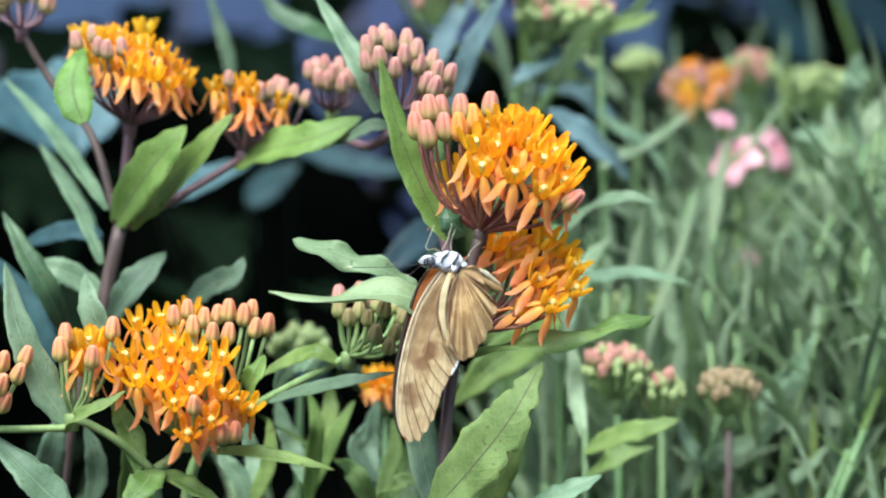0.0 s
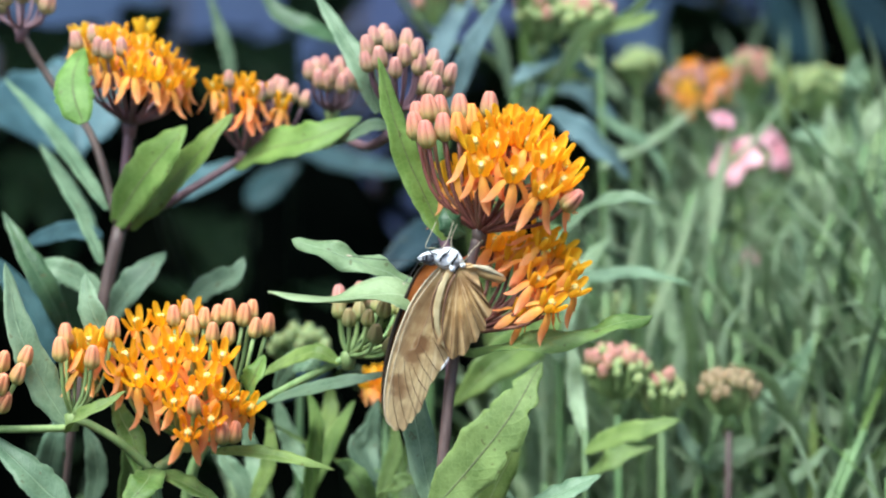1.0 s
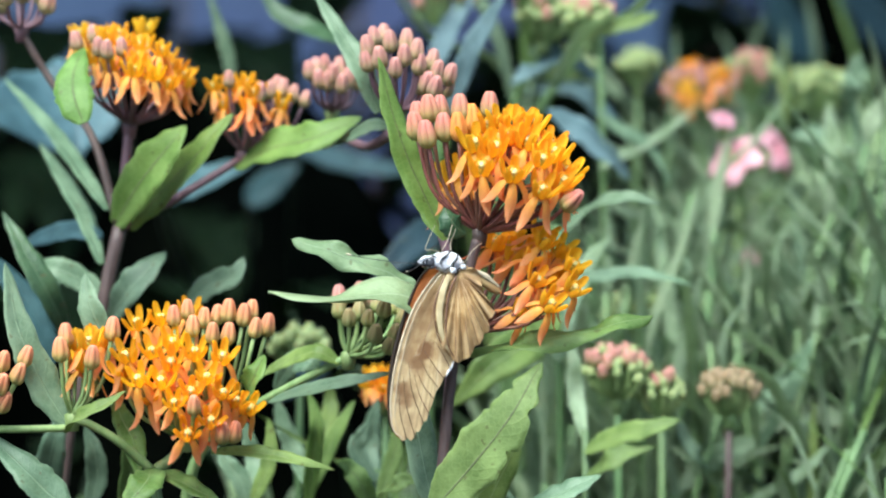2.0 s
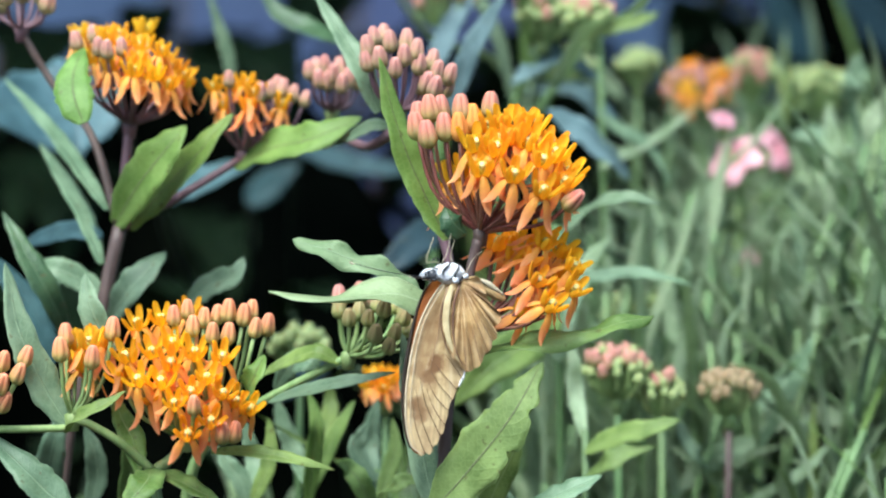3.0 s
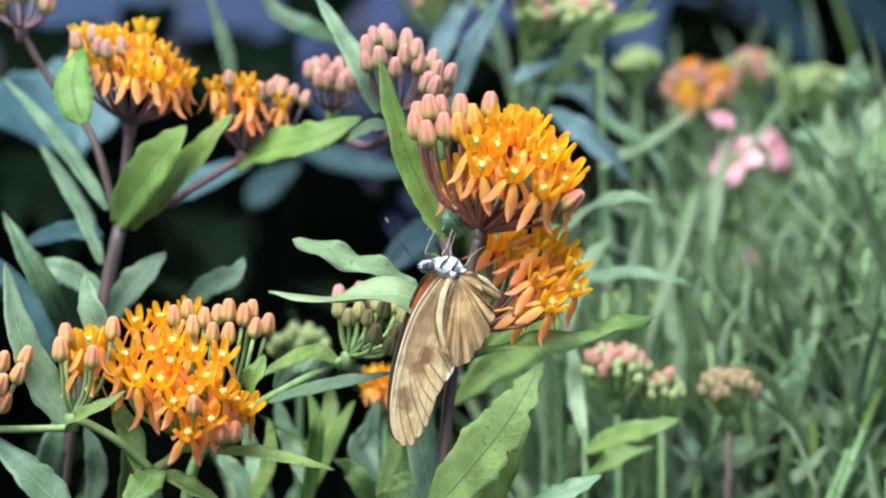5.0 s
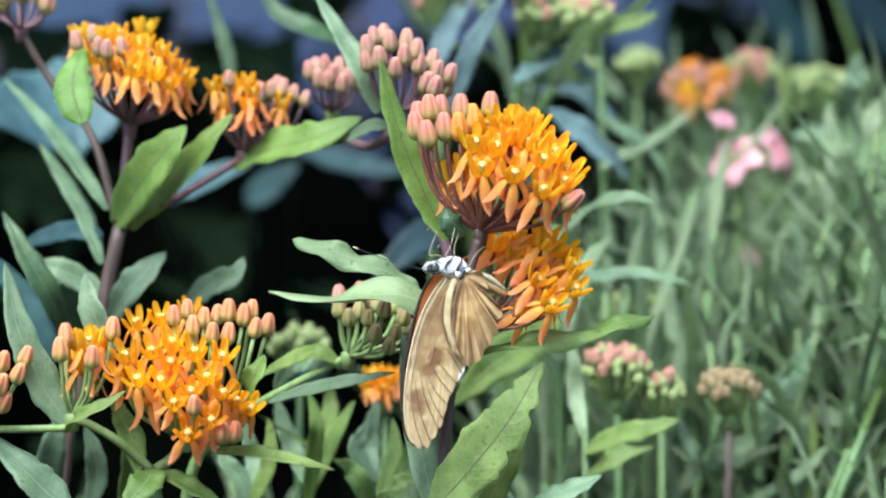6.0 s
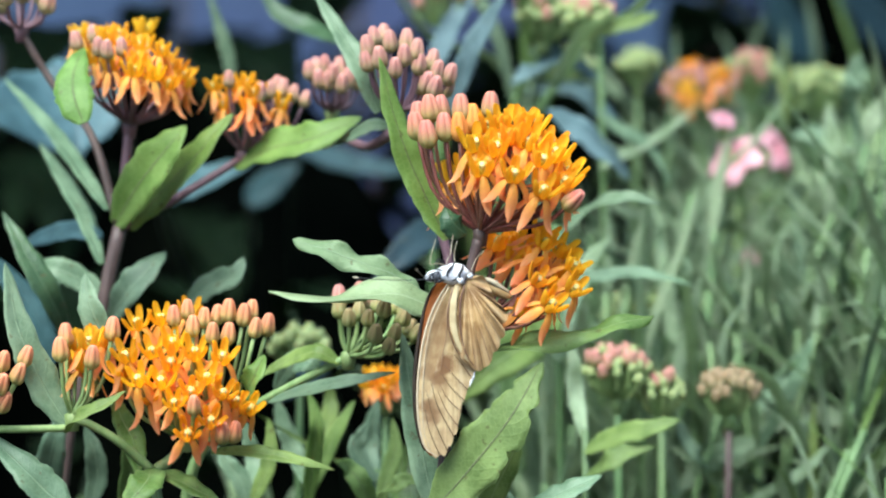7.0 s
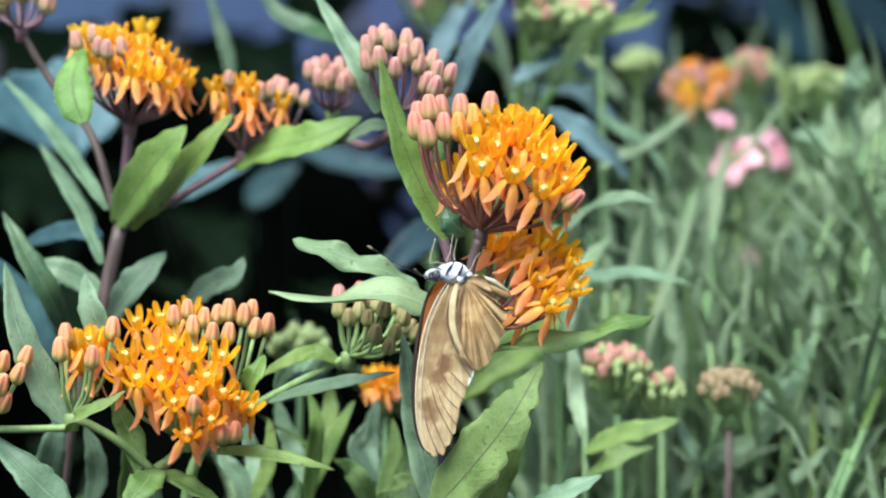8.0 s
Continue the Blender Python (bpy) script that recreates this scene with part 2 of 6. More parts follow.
def leaf_data(pts, width, facing, fold=0.25, wave=0.0, waves=3.0, twist=0.0, notch=0.0, n=18, across=6, blunt=0.8, tip=0.72, cockle=0.06, ragged=0.0, bites=(), seed=0, verts=None, faces=None, uvs=None):
    """A leaf blade along a curve: a folded, waved, tapering sheet with a top and an underside."""
    verts, faces, uvs = (verts if verts is not None else []), (faces if faces is not None else []), (uvs if uvs is not None else [])
    c = spline(pts, n)
    r = random.Random(seed)
    ph = [r.uniform(0, 6.28) for _ in range(6)]
    face0 = Vector(facing).normalized()
    thick = min(0.00035, width * 0.05)
    for side in (0, 1):
        start = len(verts)
        for i, q in enumerate(c):
            t = i / n
            tan = (c[min(i + 1, n)] - c[max(i - 1, 0)]).normalized()
            nor = (Matrix.Rotation(radians(twist) * (t - 0.3), 3, tan) @ face0)
            s = tan.cross(nor).normalized()
            nor = s.cross(tan).normalized()
            w = width * 0.5 * (math.sin(math.pi * min(1, t * 0.97 + 0.03) ** blunt) ** tip + 0.02)
            for j in range(across + 1):
                x = 2 * j / across - 1
                wl = w * (1 + 0.05 * math.sin(waves * 9 * t + ph[0] + x))
                if ragged and abs(x) > 0.99:
                    wl *= 1 + ragged * noise.noise(Vector((t * 16, x * 3, seed))) + 0.6 * ragged * noise.noise(Vector((t * 41, x * 3, seed)))
                if abs(x) > 0.99:
                    for edge_side, where, deep, wide in bites:
                        if edge_side * x > 0 and abs(t - where) < wide:
                            wl *= 1 - deep * (1 - abs(t - where) / wide) ** 0.6
                if notch and abs(x) > 0.99:
                    wl *= 1 - notch * max(0, math.sin(t * 31 + ph[1] + x)) * (0.4 + 0.6 * math.sin(t * 13 + ph[2]) ** 2)
                lift = cockle * width * noise.noise((q + s * (x * w)) * (1.1 / width) + Vector((seed, 0, 0))) + fold * abs(x) * w + wave * width * x * x * math.sin(waves * 6.28 * t + ph[3] + (1.4 if x > 0 else 0)) * math.sin(math.pi * t) ** 0.5
                p = q + s * (x * wl) + nor * (lift + (thick if side == 0 else -thick) * (1 - 0.9 * abs(x) ** 4))
                verts.append(p)
                uvs.append((j / across, t))
        for i in range(n):
            for j in range(across):
                a = start + i * (across + 1) + j
                quad = (a, a + 1, a + across + 2, a + across + 1)
                faces.append(quad if side else quad[::-1])
    size = (n + 1) * (across + 1)
    first = len(verts) - 2 * size
    rim = [(i * (across + 1)) for i in range(n + 1)]
    for i in range(n):
        for e in (0, across):
            a, b = first + rim[i] + e, first + rim[i + 1] + e
            q = (a, b, b + size, a + size)
            faces.append(q if e else q[::-1])
    return verts, faces, uvs


CAMWARD = (0, -1, 0.35)


def leaf(parent, pts, width, mat=None, facing=CAMWARD, label="", **k):
    k.setdefault("seed", len(PLACE))
    k.setdefault("ragged", 0.12)
    k["n"] = max(k.get("n", 18), 30)
    o = Vector(pts[0])
    v, f, u = leaf_data([Vector(p) - o for p in pts], width, facing, **k)
    return part("leaf", mesh_of("leaf", v, f, mat or LEAF, u), parent, Matrix.Translation(o), label)


def lathe(rows, sides, verts, faces, uvs, lobes=0, depth=0.0, m=None, close=True):
    """Rings (height, radius) round z; lobes: a ribbed outline."""
    start = len(verts)
    for i, (h, r) in enumerate(rows):
        for j in range(sides):
            a = 2 * math.pi * j / sides
            q = r * (1 + depth * (abs(math.cos(lobes * a / 2)) - 0.6)) if lobes else r
            p = Vector((q * math.cos(a), q * math.sin(a), h))
            verts.append(m @ p if m else p)
            uvs.append((j / sides, i / (len(rows) - 1)))
    for i in range(len(rows) - 1):
        for j in range(sides):
            a, b = start + i * sides + j, start + i * sides + (j + 1) % sides
            faces.append((a, b, b + sides, a + sides))
    if close:
        faces.append(tuple(start + j for j in reversed(range(sides))))
        faces.append(tuple(start + (len(rows) - 1) * sides + j for j in range(sides)))


def blade(spine, widths, up, cup, verts, faces, uvs, across=2):
    """A small petal: a strip along a spine, cupped across, with some thickness."""
    n = len(spine) - 1
    for side in (0, 1):
        start = len(verts)
        for i, q in enumerate(spine):
            t = (spine[min(i + 1, n)] - spine[max(i - 1, 0)]).normalized()
            s = t.cross(up).normalized()
            nor = s.cross(t).normalized()
            for j in range(2 * across + 1):
                x = j / across - 1
                verts.append(q + s * (x * widths[i]) + nor * (cup * widths[i] * (x * x - 0.5) + (0.00016 if side else -0.00016) * (1 - x * x)))
                uvs.append((x * 0.5 + 0.5, i / n))
        w = 2 * across + 1
        for i in range(n):
            for j in range(2 * across):
                a = start + i * w + j
                q = (a, a + 1, a + w + 1, a + w)
                faces.append(q if side == 0 else q[::-1])


def floret_mesh(seed):
    """A milkweed flower: five reflexed petals, a crown of five slim hoods and a pale cap. Origin at its foot, z along its axis."""
    r = random.Random(seed)
    v, f, u, slots = [], [], [], []
    mm = 0.001
    z = Vector((0, 0, 1))
    for i in range(5):
        a = 2 * math.pi * (i + r.uniform(-0.12, 0.12)) / 5
        out = Vector((math.cos(a), math.sin(a), 0))
        side = z.cross(out) * r.uniform(-0.9, 0.9)
        sp = r.uniform(0.85, 1.4)
        drop = r.uniform(0.66, 0.9)
        curl = r.uniform(-0.2, 1.3)
        spine = [out * x * mm + side * k * mm + z * h * mm for x, k, h in (
            (0.8, 0, 1.3), (1.8 * sp, 0, 0.8), (2.7 * sp, 0.05, -0.7 * drop), (3.3 * sp, 0.2, -2.6 * drop),
            (3.8 * sp + 0.1 * curl, 0.45, -4.6 * drop), (4.5 * sp + 0.5 * curl, 0.8, -6.4 * drop), (5.3 * sp + 1.2 * curl, 1.1, -7.7 * drop + 0.5 * curl))]
        blade(spine, [0.6 * mm, 0.95 * mm, 1.3 * mm, 1.45 * mm, 1.28 * mm, 0.85 * mm, 0.12 * mm], out + z * 0.3, -0.22, v, f, u)
    slots += [0] * (len(f) - len(slots))
    for i in range(5):
        a = 2 * math.pi * (i + 0.5 + r.uniform(-0.07, 0.07)) / 5
        out = Vector((math.cos(a), math.sin(a), 0))
        lean = r.uniform(0.85, 1.2)
        tall = r.uniform(0.9, 1.06)
        spine = [out * x * mm + z * h * mm * tall for x, h in ((1.0, 1.0), (2.0 * lean, 1.7), (2.7 * lean, 3.0), (3.2 * lean, 4.4), (3.6 * lean, 5.6), (3.85 * lean, 6.3), (3.95 * lean, 6.6))]
        blade(spine, [0.75 * mm, 1.05 * mm, 1.16 * mm, 1.14 * mm, 1.0 * mm, 0.75 * mm, 0.3 * mm], -out, 0.8, v, f, u)
        horn = [out * 1.3 * mm + z * 2.0 * mm, out * 1.6 * mm + z * 4.2 * mm, out * 0.5 * mm + z * 5.2 * mm]
        tube_data(horn, [0.32 * mm, 0.26 * mm, 0.1 * mm], 4, 5, v, f, u)
    slots += [1] * (len(f) - len(slots))
    lathe([(0.8 * mm, 0.8 * mm), (2.2 * mm, 0.8 * mm), (3.0 * mm, 1.0 * mm)], 10, v, f, u)
    slots += [3] * (len(f) - len(slots))
    lathe([(3.0 * mm, 1.0 * mm), (3.7 * mm, 1.2 * mm), (4.2 * mm, 0.95 * mm), (4.35 * mm, 0.1 * mm)], 10, v, f, u, 5, 0.25)
    slots += [2] * (len(f) - len(slots))
    return mesh_of("floret", v, f, [PETAL, HOOD, CAP, COLUMN], u, slots)


def bud_mesh(mat, length=0.0073, width=0.0046):
    rows = [(0, 0.22), (0.04, 0.52), (0.13, 0.82), (0.27, 1.0), (0.42, 0.98), (0.58, 0.9), (0.74, 0.78), (0.87, 0.64), (0.95, 0.5), (1.0, 0.32), (0.985, 0.18), (0.95, 0.03)]
    v, f, u = [], [], []
    lathe([(h * length, r * width / 2) for h, r in rows], 30, v, f, u, 5, 0.3)
    return mesh_of("bud", v, f, mat, u)


FLORETS = [floret_mesh(i) for i in range(9)]
BUDS = {"pink": bud_mesh(BUD_PINK), "salmon": bud_mesh(BUD_SALMON), "opening": bud_mesh(BUD_OPENING, 0.0078, 0.0045), "dusk": bud_mesh(BUD_DUSK), "green": bud_mesh(BUD_GREEN, 0.0062, 0.0045), "tan": bud_mesh(BUD_TAN, 0.0062, 0.0045), "lime": bud_mesh(BUD_LIME, 0.0052, 0.0042)}


def aim(at, axis, spin=0.0, size=1.0):
    q = Vector(axis).normalized().to_track_quat("Z", "Y")
    return Matrix.Translation(at) @ q.to_matrix().to_4x4() @ pose(0, 0, 0, 0, 0, spin) @ Matrix.Scale(size, 4)


def umbel(parent, hub, heads, stalk_mat=None, stalk=0.00055, lift=0.35, size=1.0, label="", hub_mat=None, face=(0, 0, 0)):
    """A flower head: stalks that spread from one hub. heads: (kind, place, lean) with kind a floret or a bud colour."""
    hub = Vector(hub)
    v, f, u = [], [], []
    lathe([(-0.0035, 0.0013), (-0.001, 0.0017), (0.0006, 0.0018), (0.0012, 0.0009)], 12, v, f, u, 7, 0.4)
    head = part("flower_head", mesh_of("flower_head", v, f, hub_mat or STEM_GREEN, u), parent, Matrix.Translation(hub), label)
    for kind, at, lean in heads:
        at = Vector(at)
        out = at - hub
        axis = (out.normalized() * lean + Vector((0, 0, 1)) + (Vector(face) if kind == "flower" else Vector())).normalized()
        foot = at - axis * ((0.0036 if kind == "flower" else 0.0032) * size)
        bend = hub.lerp(foot, 0.55) + (out - out.project(Vector((0, 0, 1)))) * lift * 0.5
        mid = Vector((bend.x, bend.y, hub.z + (foot.z - hub.z) * 0.42))
        me = tube("pedicel", [Vector(), mid - hub, foot - hub + axis * 0.0008], [stalk, stalk * 0.85, stalk], stalk_mat or PEDICEL, 7, 5)
        part("pedicel", me, head, Matrix.Translation(hub))
        s = size * rnd.uniform(0.92, 1.08)
        if kind == "flower":
            part("floret", rnd.choice(FLORETS), head, aim(foot, axis, rnd.uniform(0, 72), s))
        else:
            part("bud", BUDS[kind], head, aim(foot, axis, rnd.uniform(0, 72), s * 0.92))
    return head


def dome(hub, count, radius, height, kinds, lean=0.8, rise=0.6, seed=0):
    """Heads over a dome above a hub. kinds: how each is chosen, by its turn about the hub."""
    r = random.Random(seed)
    out = []
    for i in range(count):
        k = (i + 0.5) / count
        a = i * 2.39996 + r.uniform(-0.2, 0.2)
        rad = radius * math.sqrt(k) * r.uniform(0.92, 1.05)
        z = height * (1 - (1 - rise) * k * k) * r.uniform(0.82, 1.1)
        out.append((kinds(a, k, r), Vector(hub) + Vector((rad * math.cos(a), rad * math.sin(a), z)), lean))
    return out

# ---- the setting ----
def grid_ground():
    v, f = [], []
    xs = [-400, -40, -8, -3] + [-2 + 0.08 * i for i in range(51)] + [3, 8, 40, 400]
    ys = [-400, -40, -8, -2] + [-1.2 + 0.08 * i for i in range(46)] + [4, 10, 40, 400]
    for y in ys:
        for x in xs:
            v.append((x, y, 0.02 * noise.noise((x * 5, y * 5, 0)) - 0.01 if abs(x) < 3 and abs(y) < 4 else 0))
    n = len(xs)
    for j in range(len(ys) - 1):
        for i in range(n - 1):
            f.append((j * n + i, j * n + i + 1, (j + 1) * n + i + 1, (j + 1) * n + i))
    return mesh_of("ground", v, f, SOIL)


tagged(new("ground", grid_ground()), "dark moist garden soil under the plants", "ground", kind="structure")


def slab(size, bevel=0.002):
    bm = bmesh.new()
    bmesh.ops.create_cube(bm, size=1.0)
    bmesh.ops.scale(bm, vec=size, verts=bm.verts)
    bmesh.ops.bevel(bm, geom=bm.edges[:], offset=bevel, segments=1, affect="EDGES")
    return bm


def fence():
    """A blue-grey board fence behind the bed."""
    ob = thing("fence", (0, 2.2, 0), "blue-grey painted board fence in the shade behind the bed", "fence", kind="structure")
    bm = slab((0.14, 0.02, 1.5))
    me = bpy.data.meshes.new("board")
    bm.to_mesh(me)
    me.materials.append(FENCE)
    for i in range(-12, 13):
        part("board", me, ob, pose(i * 0.152, 2.2, 0.77, 0, 0, 0))
    bm = slab((3.8, 0.03, 0.07))
    me = bpy.data.meshes.new("rail")
    bm.to_mesh(me)
    me.materials.append(FENCE)
    for z in (0.35, 1.2):
        part("rail", me, ob, pose(0, 2.227, z))


fence()


def shrub(name, at, size, count, seed, label, leaf_len=0.07):
    """A dense dark bush: limbs, a core coloured as shade and many small leaves."""
    r = random.Random(seed)
    ob = thing(name, at, label, "shrub")
    v, f, u = [], [], []
    for i in range(7):
        a = r.uniform(0, 6.28)
        tip = Vector((math.cos(a) * size[0] * 0.7, math.sin(a) * size[1] * 0.6, size[2] * r.uniform(0.6, 1.0)))
        tube_data([(0, 0, -0.02), tip * 0.4 + Vector((0, 0, 0.05)), tip], [0.009, 0.006, 0.002], 8, 6, v, f, u)
    part("woody_frame", mesh_of("woody_frame", v, f, STEM_PURPLE, u), ob, Matrix.Translation(at))
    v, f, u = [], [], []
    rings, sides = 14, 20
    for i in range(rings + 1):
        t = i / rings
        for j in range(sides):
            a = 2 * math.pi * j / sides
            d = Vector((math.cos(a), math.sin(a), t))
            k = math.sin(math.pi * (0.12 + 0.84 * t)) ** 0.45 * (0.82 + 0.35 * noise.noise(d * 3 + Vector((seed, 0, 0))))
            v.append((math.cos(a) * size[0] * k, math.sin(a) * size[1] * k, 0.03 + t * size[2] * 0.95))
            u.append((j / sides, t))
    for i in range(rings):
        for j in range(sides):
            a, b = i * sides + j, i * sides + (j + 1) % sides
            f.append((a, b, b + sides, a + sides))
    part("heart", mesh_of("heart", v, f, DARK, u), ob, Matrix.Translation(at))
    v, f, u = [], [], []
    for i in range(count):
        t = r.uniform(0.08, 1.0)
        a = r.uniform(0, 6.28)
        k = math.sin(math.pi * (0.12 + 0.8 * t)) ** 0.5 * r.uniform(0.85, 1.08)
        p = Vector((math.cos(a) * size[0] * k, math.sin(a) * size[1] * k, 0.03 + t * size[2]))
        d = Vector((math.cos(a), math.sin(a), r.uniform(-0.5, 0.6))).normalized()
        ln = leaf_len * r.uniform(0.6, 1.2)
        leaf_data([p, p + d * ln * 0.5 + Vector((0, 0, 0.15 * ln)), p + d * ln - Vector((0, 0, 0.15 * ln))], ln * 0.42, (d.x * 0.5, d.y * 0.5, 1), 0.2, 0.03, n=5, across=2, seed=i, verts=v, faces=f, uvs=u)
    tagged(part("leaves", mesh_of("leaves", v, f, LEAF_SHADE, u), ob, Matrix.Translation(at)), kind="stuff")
    return ob


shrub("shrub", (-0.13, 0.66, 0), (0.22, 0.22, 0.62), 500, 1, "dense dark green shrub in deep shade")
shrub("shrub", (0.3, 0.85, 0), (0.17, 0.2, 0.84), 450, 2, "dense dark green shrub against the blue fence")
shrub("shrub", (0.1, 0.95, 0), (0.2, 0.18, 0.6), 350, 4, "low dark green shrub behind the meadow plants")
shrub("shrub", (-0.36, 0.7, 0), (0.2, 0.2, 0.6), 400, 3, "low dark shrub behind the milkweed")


def broad_plant(at, blades, label, seed=0, mat=None):
    """A plant with large blue-green blades on long stalks."""
    r = random.Random(seed)
    ob = thing("broad_leaved_plant", at, label, "plant", "broad-leaved plants")
    at = Vector(at)
    for pts, width, facing in blades:
        b = Vector(pts[0])
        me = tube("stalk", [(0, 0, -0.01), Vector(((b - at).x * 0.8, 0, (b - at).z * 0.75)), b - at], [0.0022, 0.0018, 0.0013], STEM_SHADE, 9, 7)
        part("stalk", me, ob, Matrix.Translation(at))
        leaf(ob, pts, width, mat or LEAF_BLUE, facing, wave=0.04, blunt=0.75, n=20, across=8, fold=0.15)
    return ob


def added_shade_tree(at, seed):
    """Added, unseen low spreading tree behind the bed; keeps the hollow under it dark."""
    r = random.Random(seed)
    ob = thing("tree", at, "added low spreading tree, out of view, that shades the back of the bed", "tree")
    v, f, u = [], [], []
    at = Vector(at)
    tips = []
    for i in range(11):
        a = 2 * math.pi * i / 11 + r.uniform(-0.2, 0.2)
        tip = Vector((-0.7 + math.cos(a) * r.uniform(0.6, 1.1), math.sin(a) * r.uniform(0.35, 0.6), r.uniform(1.05, 1.4)))
        tube_data([(0, 0, 0.55), tip * 0.45 + Vector((0, 0, 0.45)), tip], [0.022, 0.014, 0.005], 10, 6, v, f, u)
        tips.append(tip)
    tube_data([(0, 0, -0.02), (0.02, 0, 0.3), (0, 0, 0.62)], [0.05, 0.035, 0.028], 8, 10, v, f, u)
    part("trunk", mesh_of("trunk", v, f, STEM_PURPLE, u), ob, Matrix.Translation(at))
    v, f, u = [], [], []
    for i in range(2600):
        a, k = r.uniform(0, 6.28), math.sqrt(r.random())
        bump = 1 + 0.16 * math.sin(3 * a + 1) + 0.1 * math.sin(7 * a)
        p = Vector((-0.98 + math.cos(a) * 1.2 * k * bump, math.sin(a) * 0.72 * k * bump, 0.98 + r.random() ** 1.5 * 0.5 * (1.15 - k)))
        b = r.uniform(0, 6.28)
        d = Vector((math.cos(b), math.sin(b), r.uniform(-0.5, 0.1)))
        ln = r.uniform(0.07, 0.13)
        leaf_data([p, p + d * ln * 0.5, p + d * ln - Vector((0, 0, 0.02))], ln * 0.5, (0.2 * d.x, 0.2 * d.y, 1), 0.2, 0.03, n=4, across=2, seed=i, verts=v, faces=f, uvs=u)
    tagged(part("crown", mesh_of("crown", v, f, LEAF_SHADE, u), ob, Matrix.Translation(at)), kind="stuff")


added_shade_tree((0.8, 1.03, 0), 5)
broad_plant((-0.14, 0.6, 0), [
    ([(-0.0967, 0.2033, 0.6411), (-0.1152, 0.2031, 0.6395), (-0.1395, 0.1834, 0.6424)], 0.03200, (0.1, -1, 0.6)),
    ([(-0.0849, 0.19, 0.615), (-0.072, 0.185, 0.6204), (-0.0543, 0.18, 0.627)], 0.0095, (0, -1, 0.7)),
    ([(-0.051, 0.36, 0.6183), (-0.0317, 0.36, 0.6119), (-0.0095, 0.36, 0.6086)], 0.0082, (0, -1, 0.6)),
    ([(-0.0666, 0.36, 0.5979), (-0.0588, 0.36, 0.6047), (-0.0491, 0.36, 0.6115)], 0.0098, (0.2, -1, 0.5))], "large blue-green leaves behind the milkweed stems", 1, LEAF_BLUE_SHADED)
broad_plant((-0.02, 0.5, 0), [([(0.0027, 0.1998, 0.6076), (-0.0081, 0.1792, 0.603), (-0.0203, 0.1681, 0.5926)], 0.00992, (0.3, -1, 0.6)), ([(-0.0356, 0.1366, 0.5802), (-0.0373, 0.1159, 0.575), (-0.0443, 0.115, 0.5657)], 0.01091, (0.3, -1, 0.8))], "blue-grey leaves in the shade behind the main stem", 4, LEAF_BLUE_DEEP_SHADE)
broad_plant((0.1, 0.5, 0), [
    ([(0.0543, 0.19, 0.622), (0.0422, 0.18, 0.6336), (0.0297, 0.175, 0.6422)], 0.0125, (-0.3, -0.8, 1)),
    ([(0.0472, 0.22, 0.6486), (0.0332, 0.21, 0.656), (0.0203, 0.2, 0.6481)], 0.0095, (0.2, -0.7, 1)),
    ([(0.0018, 0.15, 0.643), (0.0081, 0.14, 0.6611), (0.0182, 0.135, 0.6787)], 0.0078, (-0.3, -0.9, 0.7)),
    ([(-0.0023, 0.2, 0.6531), (0.0027, 0.2, 0.6665), (0.011, 0.2, 0.6782)], 0.0075, (-0.3, -0.9, 0.6)),
    ([(0.0551, 0.24, 0.6309), (0.0411, 0.24, 0.644), (0.0254, 0.24, 0.6431)], 0.0065, (-0.2, -0.8, 0.9))], "large blue-green leaves in soft shade", 2, LEAF_BLUE)
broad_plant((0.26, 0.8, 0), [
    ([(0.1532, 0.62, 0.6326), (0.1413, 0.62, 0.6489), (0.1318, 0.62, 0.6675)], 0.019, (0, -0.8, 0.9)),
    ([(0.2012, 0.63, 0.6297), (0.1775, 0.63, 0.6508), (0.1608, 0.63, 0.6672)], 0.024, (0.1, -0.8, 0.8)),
    ([(0.1278, 0.62, 0.6021), (0.116, 0.62, 0.6138), (0.0996, 0.62, 0.6138)], 0.012, (0, -1, 0.7))], "broad blue-green leaves against dark shade", 3, LEAF_BLUE_SHADED)

# ---- meadow of milkweed stems behind ----
TOP_LEAVES = []
for i in range(8):
    r = random.Random(50 + i)
    ln = 1.0
    v, f, u = leaf_data([(0, 0, 0), (0.33, 0, 0.1), (0.68, 0, r.uniform(-0.02, 0.12)), (1.0, 0, r.uniform(-0.2, 0.12))], r.uniform(0.065, 0.095), (0, 0, 1), 0.25, 0.05, 3, r.uniform(-25, 25), n=12, across=4, seed=i)
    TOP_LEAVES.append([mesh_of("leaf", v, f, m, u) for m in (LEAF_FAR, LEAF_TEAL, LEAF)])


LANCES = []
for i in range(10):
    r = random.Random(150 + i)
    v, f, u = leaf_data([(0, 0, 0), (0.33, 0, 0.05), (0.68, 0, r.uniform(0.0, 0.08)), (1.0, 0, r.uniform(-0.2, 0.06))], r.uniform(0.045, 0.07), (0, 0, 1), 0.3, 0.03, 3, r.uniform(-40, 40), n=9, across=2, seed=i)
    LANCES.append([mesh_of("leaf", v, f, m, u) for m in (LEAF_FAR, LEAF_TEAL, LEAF)])


